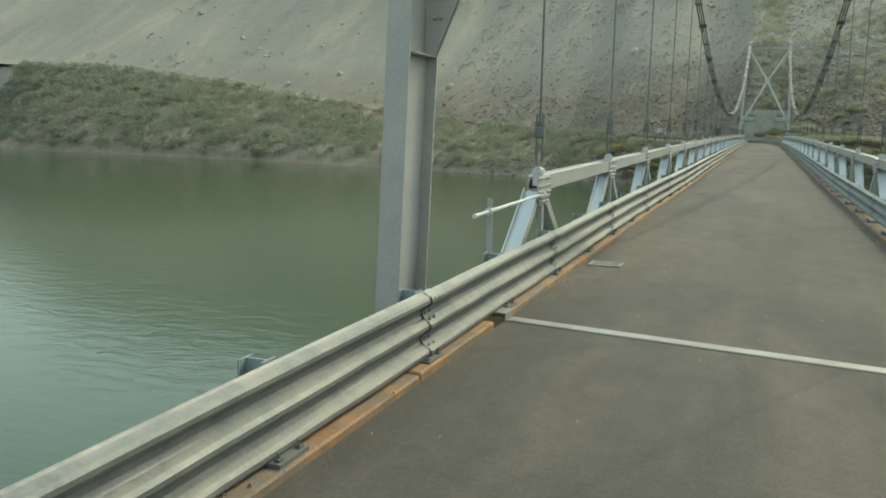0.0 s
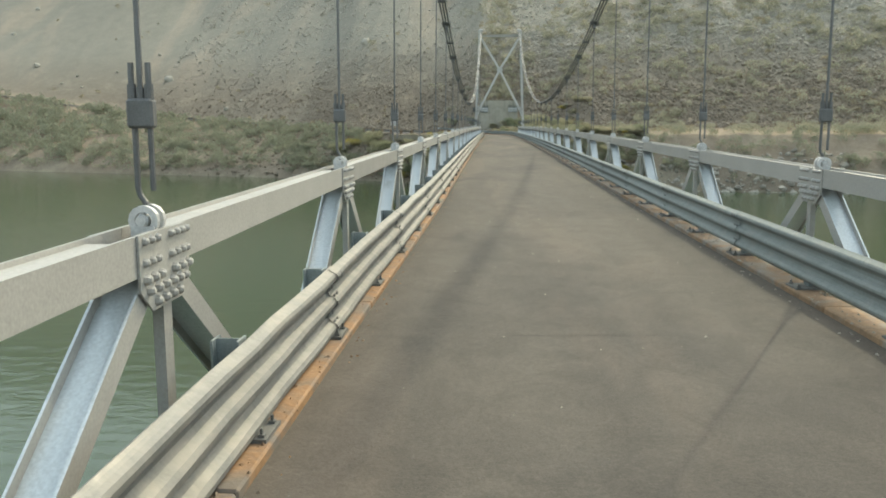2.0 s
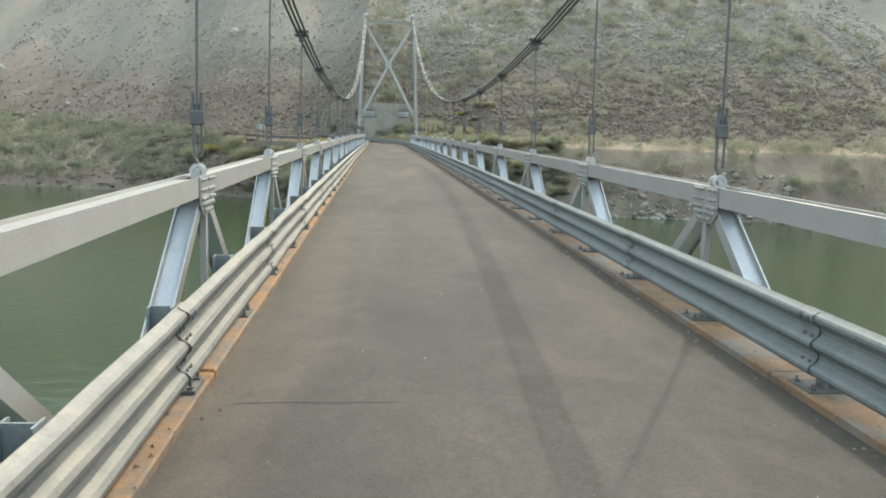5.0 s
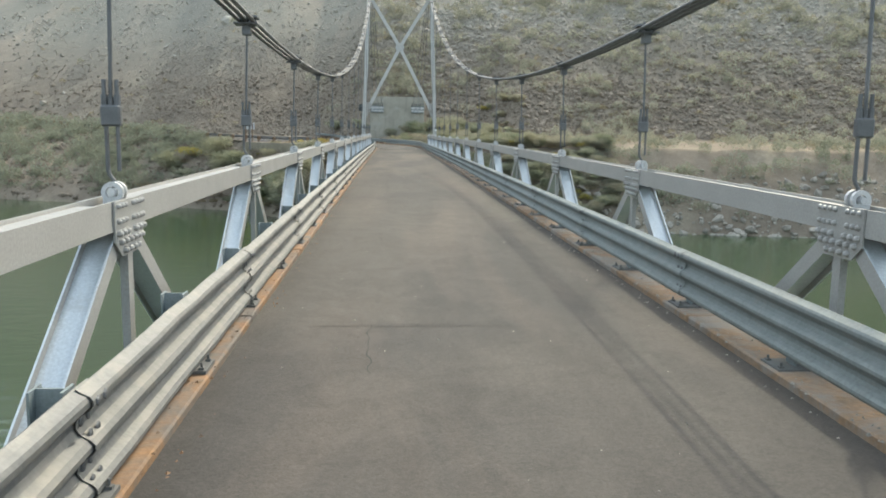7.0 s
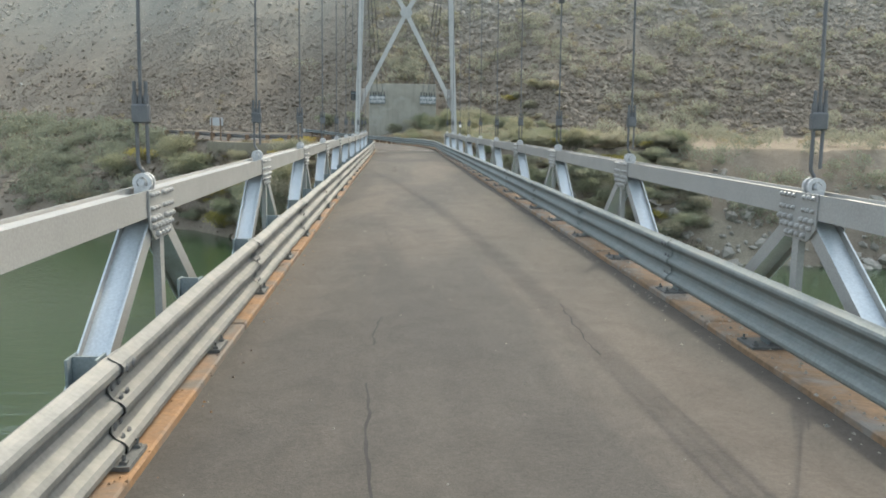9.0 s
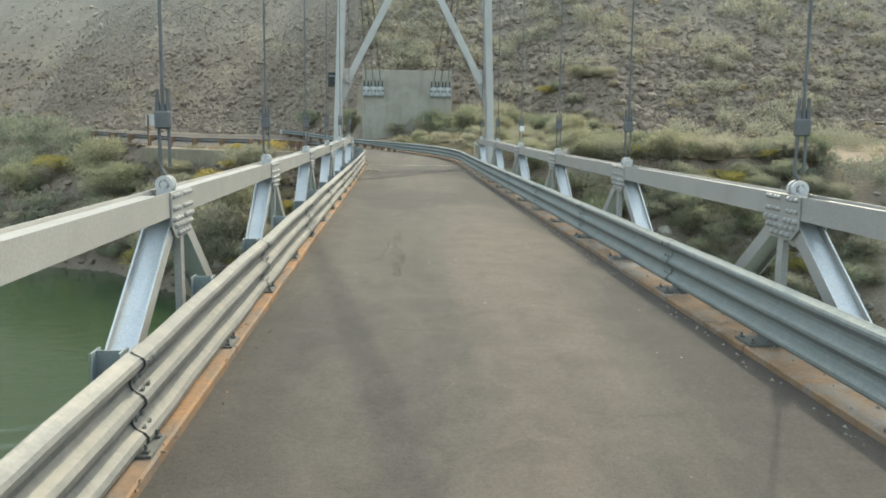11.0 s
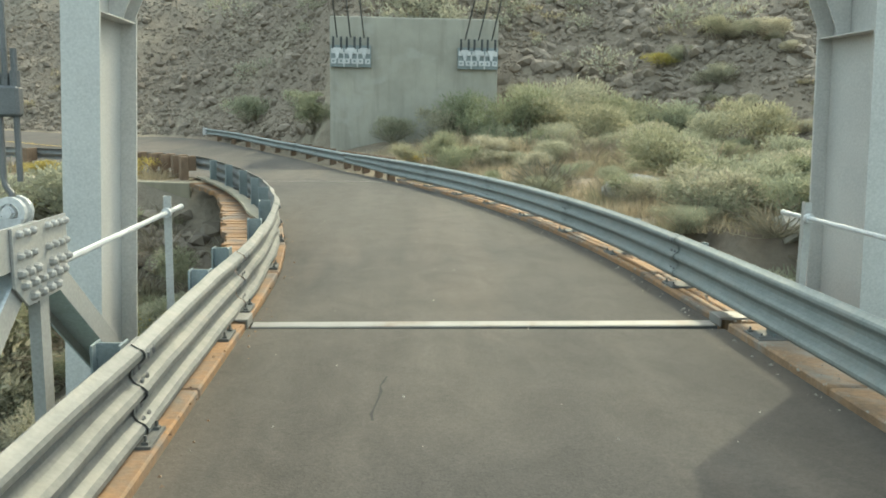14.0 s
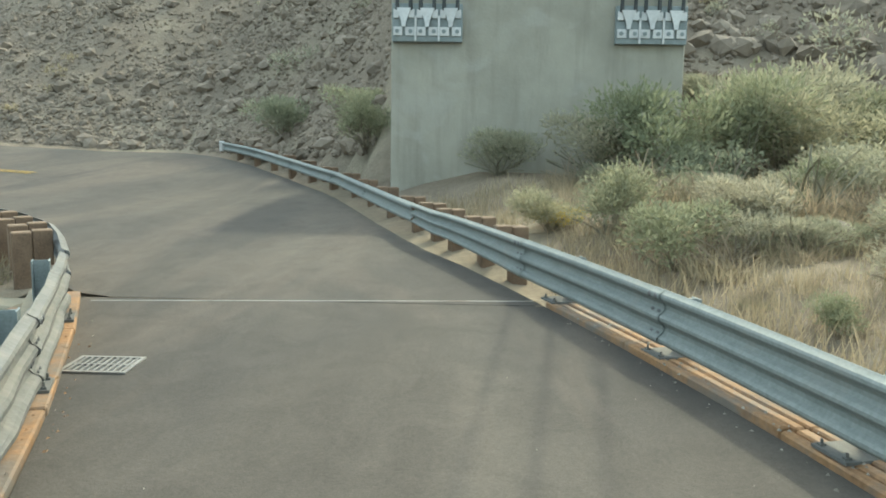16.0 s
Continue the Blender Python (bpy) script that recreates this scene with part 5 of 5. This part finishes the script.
SHRUBS = {k: [shrub_meshes(k, 31 * j + 7) for j in range(n)] for k, n in (("sage", 4), ("green", 3), ("yellow", 2), ("grass", 2), ("dead", 2))}
LABELS = {"sage": ("grey-green sagebrush with woody stems on dry ground", "shrub", "sagebrush"), "green": ("dense olive-green shrub with fine leaves", "shrub", "green_shrub"),
          "yellow": ("yellow-flowering rabbitbrush on the dry verge", "shrub", "rabbitbrush"), "grass": ("bleached tuft of dry bunch grass", "grass", "grass_tuft"), "dead": ("bare grey dead brush with tangled twigs", "shrub", "dead_brush")}


def shrub(kind, x, y, size, z=None, tall=1.0):
    rnd = random.Random(int(x * 977 + y * 131))
    crown_me, stem_me = rnd.choice(SHRUBS[kind])
    label, cat, name = LABELS[kind]
    s = empty(name, (x, y, (land(x, y) if z is None else z) - 0.03))
    s.scale = (size, size, size * tall)
    s.rotation_euler = (0, 0, rnd.uniform(0, 6.28))
    if crown_me:
        part("crown", crown_me, None, s)
    tagged(part("stem", stem_me, None, s), kind="stuff")
    return tagged(s, label, cat, "plants on the slope")


PLANTED = [
    # round the anchor block
    ("sage", 1.2, 138.6, 2.0, 1.0), ("green", 2.0, 138.0, 2.2, 1.0), ("sage", -0.8, 139.2, 1.4, 1.0), ("green", 3.4, 137.6, 2.4, 1.0), ("sage", 4.8, 138.4, 2.8, 1.05),
    ("sage", 5.6, 137.2, 2.6, 0.9), ("green", 4.6, 135.8, 2.2, 0.9), ("sage", 6.6, 139.2, 2.8, 1.0), ("green", 7.8, 138.0, 2.4, 0.9), ("sage", 9.0, 137.2, 2.4, 0.9),
    ("sage", 2.6, 134.6, 1.7, 0.8), ("grass", 1.6, 134.4, 1.6, 0.9), ("grass", 0.6, 135.4, 1.3, 0.9), ("grass", 1.4, 132.4, 1.6, 1.0), ("grass", 2.2, 131.8, 1.5, 1.0), ("grass", 3.2, 131.0, 1.8, 1.0),
    ("sage", 4.4, 132.2, 1.6, 0.8), ("sage", 3.6, 129.2, 1.3, 0.8), ("grass", 5.2, 130.2, 1.4, 0.7), ("grass", 4.6, 128.4, 1.6, 1.0), ("grass", 5.6, 127.6, 1.7, 1.0), ("dead", 3.8, 130.4, 0.9, 0.7),
    ("sage", 6.6, 128.8, 1.6, 0.8), ("grass", 7.2, 126.4, 1.4, 0.7), ("sage", 8.0, 129.8, 1.7, 0.8), ("grass", 6.4, 125.4, 1.5, 1.0), ("sage", 9.4, 127.2, 1.8, 0.8), ("sage", 8.6, 124.2, 1.6, 0.8),
    ("green", 10.4, 131.4, 2.2, 0.9), ("sage", 10.0, 133.8, 2.0, 0.9), ("sage", 11.6, 128.6, 1.9, 0.85), ("sage", 7.4, 132.8, 1.8, 0.8), ("green", 6.2, 134.2, 2.0, 0.9), ("grass", 8.8, 131.6, 1.3, 0.7),
    ("green", 5.2, 123.4, 1.7, 0.9), ("sage", 6.0, 121.4, 1.6, 0.8), ("sage", 7.6, 119.6, 1.8, 0.8), ("green", 9.2, 118.8, 1.8, 0.8), ("sage", 4.6, 119.6, 1.5, 0.8), ("green", 5.6, 117.4, 1.6, 0.8),
    # left of the road, behind the guard rail
    ("sage", -7.8, 148.8, 2.2, 1.0), ("sage", -4.6, 143.6, 1.8, 0.9), ("green", -4.1, 141.2, 1.5, 0.9),
    ("yellow", -8.0, 129.2, 1.3, 0.9), ("grass", -7.0, 128.6, 1.2, 0.8), ("grass", -9.2, 129.4, 1.2, 0.8), ("yellow", -10.4, 129.8, 1.0, 0.8), ("grass", -11.6, 130.6, 1.3, 0.8), ("grass", -13.2, 131.6, 1.3, 0.8),
    # bank below the curved span
    ("grass", -6.4, 124.6, 1.6, 0.8), ("sage", -5.2, 123.2, 1.5, 0.8), ("dead", -7.2, 123.0, 1.9, 0.9), ("dead", -8.4, 125.2, 1.7, 0.8), ("dead", -4.8, 120.4, 2.0, 1.0), ("dead", -5.6, 118.4, 1.8, 0.9),
    ("sage", -6.8, 120.6, 1.6, 0.8), ("dead", -5.6, 116.8, 1.7, 0.9), ("yellow", -9.2, 126.2, 1.5, 0.8), ("grass", -10.4, 124.4, 1.7, 0.8), ("sage", -8.0, 121.6, 1.5, 0.8), ("dead", -9.6, 122.4, 1.5, 0.8),
    ("yellow", -11.6, 127.0, 1.6, 0.8), ("sage", -13.0, 127.8, 1.8, 0.8), ("dead", -7.0, 118.6, 1.8, 1.0), ("grass", -4.4, 125.6, 1.3, 0.8), ("sage", -4.2, 118.2, 1.4, 0.9), ("yellow", -12.4, 125.0, 1.5, 0.8),
    ("green", -13.2, 125.4, 3.0, 0.85), ("green", -11.6, 123.4, 2.5, 0.8), ("yellow", -14.6, 126.4, 2.4, 0.8), ("sage", -8.8, 120.2, 2.4, 0.8), ("sage", -6.2, 118.6, 2.6, 0.8), ("green", -7.4, 117.6, 2.3, 0.75),
    ("dead", -14.4, 129.4, 1.9, 0.8), ("dead", -16.2, 131.2, 1.9, 0.8), ("yellow", -17.4, 132.4, 1.7, 0.8), ("sage", -18.8, 133.0, 2.0, 0.8), ("sage", -15.6, 128.4, 1.7, 0.8), ("grass", -20.6, 134.8, 2.0, 0.8),
]
for kind, x, y, size, tall in PLANTED:
    if -3.6 < x < 3.6 and y > 136:
        y -= 2.3
    shrub(kind, x, y, size, None, tall)
rnd = random.Random(11)
spots = 0
while spots < 905:
    x, y = (rnd.uniform(-0.5, 15), rnd.uniform(118, 142)) if spots < 300 else (rnd.uniform(-22, -3.2), rnd.uniform(114, 133)) if spots < 560 else (rnd.uniform(3.2, 20), rnd.uniform(109, 120)) if spots < 820 else (rnd.uniform(-30, -3.4), rnd.uniform(115, 124 if rnd.random() < 0.75 else 136))
    s = y - road_far(x)
    on_bank = shore(x) + 0.3 < y < bank_end(x) - 0.5
    flat = x > right_edge(y) + 1.6 and bank_end(x) <= y < road_far(x)
    if not (on_bank or flat or (s > 0.5 and (x > 3.8 or x < -4.5))):
        continue
    if -3.2 < x < right_edge(y) + 1.7 and y < 128.5 or -3.6 < x < 3.7 and y > 136:
        continue
    if spots >= 560 and 3 < x < 8 and y > 112 and rnd.random() < 0.6:
        continue
    if s > 2 and x < -4 and rnd.random() < 0.9 or x < 0 and y < 130 and x > left_edge(y) - 1.3:
        continue
    spots += 1
    shrub(rnd.choices(("sage", "green", "yellow", "grass", "dead"), ((2.2, 1.8, 0.8, 0.5, 1.2) if x < 0 else (3.4, 1.0, 0.2, 1.0, 0.8)) if spots > 560 else (0.9, 0.25, 0.8, 2.8, 2.6) if x < 0 else (2.8, 0.8, 0.15, 2.6, 0.8))[0], x, y, rnd.uniform(0.7, 1.8) * ((0.8 if 3 < x < 8 and y > 112 else 1.1 if x > 0 else 1.0 if spots <= 820 else 1.9 if x < -9 or y < 118.5 else 0.75) if spots > 560 else 0.68 if flat else 0.8 if x < 0 else 0.9), None, rnd.uniform(0.7, 0.95))


def far_brush():
    """Brush too far off to tell apart, on the banks and slopes."""
    for name, mat, seed, n, label in (("distant_brush", slope_sage, 3, 2000, "scattered grey-green sagebrush on the canyon slope"), ("slope_grass", straw, 5, 2600, "bleached bunch grass scattered over the slope"), ("distant_brush", far_leaf, 4, 3000, "scattered olive-green brush along the river bank")):
        r = random.Random(seed)
        verts, faces = [], []
        made = 0
        while made < n:
            close = mat is slope_sage and r.random() < 0.6
            x = r.uniform(-12, 70) if close else r.uniform(-260, 90)
            if mat is far_leaf:
                y = r.uniform(shore(x) + 0.5, bank_end(x) + 1)
                if -19 < x < 2.5 or x > 8 and r.random() < 0.75:
                    continue
            else:
                start = road_far(x) + 1.5 if x < 4 else bank_end(x)
                y = start + (60 if close else 130) * r.random() ** (1.9 if x < 4 else 1.0 if close else 1.2)
                if -3.8 < x < 4 and y < 147:
                    continue
                if x < -3.5 and y < road_far(x) + 60 and r.random() < 0.93 or x < -6 and r.random() < 0.45:
                    continue
            if -22 < x < 17 and y < 142:
                continue
            if mat is not far_leaf and math.hypot(x, y - 100) > 100 and r.random() < 0.75:
                continue
            made += 1
            # the slope above the bank is mostly bare talus
            if mat is not far_leaf and x > 3 and r.random() < 0.45 + 0.3 * (fbm(x, y, 14, 2) > 0) + (0.12 if mat is straw else 0):
                continue
            far = max(0, math.hypot(x, y - 100) - 40) / 100
            w = r.uniform(0.7, 1.8) * (1 + 0.5 * min(1.5, far)) * (0.5 if mat is straw else 1)
            z = land(x, y)
            lobes = [(x + r.gauss(0, 0.3) * w, y + r.gauss(0, 0.3) * w, z + r.uniform(0.2, 0.5) * w, r.uniform(0.25, 0.45) * w) for _ in range(4)]
            leaves = 60 if mat is straw else 320 if far < 0.15 else 160 if far < 0.6 else 70
            big = math.sqrt(60 / leaves)
            for _ in range(leaves):
                cx, cy, cz, cr = r.choice(lobes)
                d = Vector((r.gauss(0, 1), r.gauss(0, 1), r.gauss(0.3, 0.8))).normalized()
                p = Vector((cx, cy, cz)) + d * cr * r.uniform(0.6, 1.1)
                s = Vector((r.gauss(0, 1), r.gauss(0, 1), r.gauss(0, 1))).normalized() * 0.09 * w * big
                u = (d + Vector((r.gauss(0, 0.5), r.gauss(0, 0.5), 0.5))).normalized() * 0.24 * w * big
                k = len(verts)
                verts += [p - s, p + s, p + u]
                faces.append((k, k + 1, k + 2))
        me = bpy.data.meshes.new(name)
        me.from_pydata([v[:] for v in verts], [], faces)
        me.materials.append(mat)
        tagged(new(name, me), label, "grass" if mat is straw else "brush", kind="stuff")


far_brush()


def verge_grass():
    """Bleached grass blades over the flat ground beside the guard rail."""
    r = random.Random(8)
    verts, faces = [], []
    made = 0
    while made < 1200:
        y = r.uniform(116.5, 137)
        x = right_edge(y) + 0.9 + 9 * r.random() ** 1.4
        if -3.4 < x < 3.4 and y > 135.2 or fbm(x, y, 2.5, 2) < -0.12:
            continue
        made += 1
        z, h = land(x, y), r.uniform(0.12, 0.38)
        for _ in range(26):
            p = Vector((x + r.gauss(0, 0.16), y + r.gauss(0, 0.16), z - 0.02))
            up = Vector((r.gauss(0, 0.35), r.gauss(0, 0.35), 1)).normalized() * h * r.uniform(0.6, 1.3)
            s = Vector((r.gauss(0, 1), r.gauss(0, 1), 0)).normalized() * 0.009
            k = len(verts)
            verts += [p - s, p + s, p + up]
            faces.append((k, k + 1, k + 2))
    me = bpy.data.meshes.new("verge_grass")
    me.from_pydata([v[:] for v in verts], [], faces)
    me.materials.append(straw)
    tagged(new("verge_grass", me), "short bleached grass on the tan verge", "grass", kind="stuff")


verge_grass()

ICO = []
_t = (1 + 5 ** 0.5) / 2
for a, b in ((-1, _t), (1, _t), (-1, -_t), (1, -_t)):
    ICO.append(Vector((a, b, 0)).normalized())
for a, b in ((-1, _t), (1, _t), (-1, -_t), (1, -_t)):
    ICO.append(Vector((0, a, b)).normalized())
for a, b in ((_t, -1), (_t, 1), (-_t, -1), (-_t, 1)):
    ICO.append(Vector((a, 0, b)).normalized())
ICO_FACES = [(0, 11, 5), (0, 5, 1), (0, 1, 7), (0, 7, 10), (0, 10, 11), (1, 5, 9), (5, 11, 4), (11, 10, 2), (10, 7, 6), (7, 1, 8), (3, 9, 4), (3, 4, 2), (3, 2, 6), (3, 6, 8), (3, 8, 9), (4, 9, 5), (2, 4, 11), (6, 2, 10), (8, 6, 7), (9, 8, 1)]


def rock_into(verts, faces, r, x, y, z, size):
    k = len(verts)
    sx, sy, sz = size * r.uniform(0.7, 1.25), size * r.uniform(0.7, 1.25), size * r.uniform(0.55, 0.95)
    turn = Euler((r.uniform(-0.7, 0.7), r.uniform(-0.7, 0.7), r.uniform(0, 6.28))).to_matrix()
    for v in ICO:
        f = r.uniform(0.72, 1.18)
        q = turn @ Vector((v.x * sx * f, v.y * sy * f, v.z * sz * f))
        verts.append((x + q.x, y + q.y, z + q.z + sz * 0.1))
    faces += [(a + k, b + k, c + k) for a, b, c in ICO_FACES]


def scatter_rocks(name, mat, seed, n, place, label):
    r = random.Random(seed)
    verts, faces = [], []
    made = tries = 0
    while made < n and tries < n * 6:
        tries += 1
        spot = place(r)
        if spot is None:
            continue
        x, y, size = spot
        made += 1
        rock_into(verts, faces, r, x, y, land(x, y), size)
    me = bpy.data.meshes.new(name)
    me.from_pydata(verts, [], faces)
    me.materials.append(mat)
    tagged(new(name, me), label, "rocks", kind="stuff")


def slope_rock(r):
    x = r.uniform(-85, 85)
    y = road_far(x) + 0.3 + 75 * r.random() ** 1.5
    if -3.8 < x < 3.9 and y < 147:
        return None
    if x > 4 and r.random() < 0.35 and y < road_far(x) + 8:
        return None
    if fbm(x, y, 12, 3) < -0.12 and r.random() < 0.7:
        return None
    d = y - 125
    if d > 45 and r.random() < 0.75:
        return None
    return x, y, min(0.42, 0.035 + 0.07 * r.random() ** 2 + 0.34 * r.random() ** 12 + (0.05 * r.random() + 0.13 * r.random() ** 3 + 0.36 * r.random() ** 9 if x > 3 else 0) + d * 0.0010)


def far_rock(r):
    x = r.uniform(-230, 150)
    y = road_far(x) + 5 + 190 * r.random() ** 1.3
    if -70 < x < 55 and y < 190:
        return None
    if fbm(x, y, 30, 3) < 0.0 and r.random() < 0.8:
        return None
    return x, y, 0.4 + 1.3 * r.random() ** 3


def shore_rock(r):
    x = r.uniform(5, 45)
    u = r.random()
    y = shore(x) - 0.3 + u * u * 6
    return x, y, 0.16 + 0.45 * r.random() ** 3


def bank_rock(r):
    x = r.uniform(-60, 4)
    y = r.uniform(shore(x) - 0.4, bank_end(x) - 0.3)
    return x, y, 0.06 + 0.42 * r.random() ** 4


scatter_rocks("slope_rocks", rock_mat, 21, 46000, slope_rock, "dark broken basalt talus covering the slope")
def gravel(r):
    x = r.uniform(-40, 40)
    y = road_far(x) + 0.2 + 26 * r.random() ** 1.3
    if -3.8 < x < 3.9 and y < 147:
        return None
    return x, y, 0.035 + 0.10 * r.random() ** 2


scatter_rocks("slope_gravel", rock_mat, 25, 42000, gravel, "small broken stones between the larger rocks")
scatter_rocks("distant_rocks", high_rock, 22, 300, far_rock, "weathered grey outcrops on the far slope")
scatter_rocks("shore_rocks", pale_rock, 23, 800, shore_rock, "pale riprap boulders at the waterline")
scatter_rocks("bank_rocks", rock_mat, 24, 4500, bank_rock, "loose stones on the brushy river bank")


def boulder(x, y, size, mat, label):
    verts, faces = [], []
    r = random.Random(int(x * 100 + y))
    bm = bmesh.new()
    bmesh.ops.create_icosphere(bm, subdivisions=3, radius=1.0)
    for v in bm.verts:
        f = 1 + 0.28 * noise.noise(v.co * 1.3 + Vector((x, y, 0))) + 0.10 * noise.noise(v.co * 4 + Vector((x, y, 5)))
        v.co = Vector((v.co.x * 1.25, v.co.y * 0.9, v.co.z * 0.62)) * f * size
    b = part("boulder", bm, mat)
    b.location = (x, y, land(x, y) + size * 0.22)
    b.rotation_euler = (0, 0, r.uniform(0, 6.28))
    tagged(b, label, "boulder", "boulders beside the road")


for x, y, s in ((4.0, 122.2, 0.55), (2.9, 129.6, 0.35), (15.2, 123.3, 0.7), (12.4, 121.0, 0.6), (18.6, 120.4, 0.9), (-5.2, 122.2, 0.35), (-11.0, 121.9, 0.75), (-9.6, 120.6, 0.5), (-6.6, 125.6, 0.32)):
    boulder(x, y, s, pale_rock if s > 0.4 else rock_mat, "rounded grey boulder half sunk in dry ground")
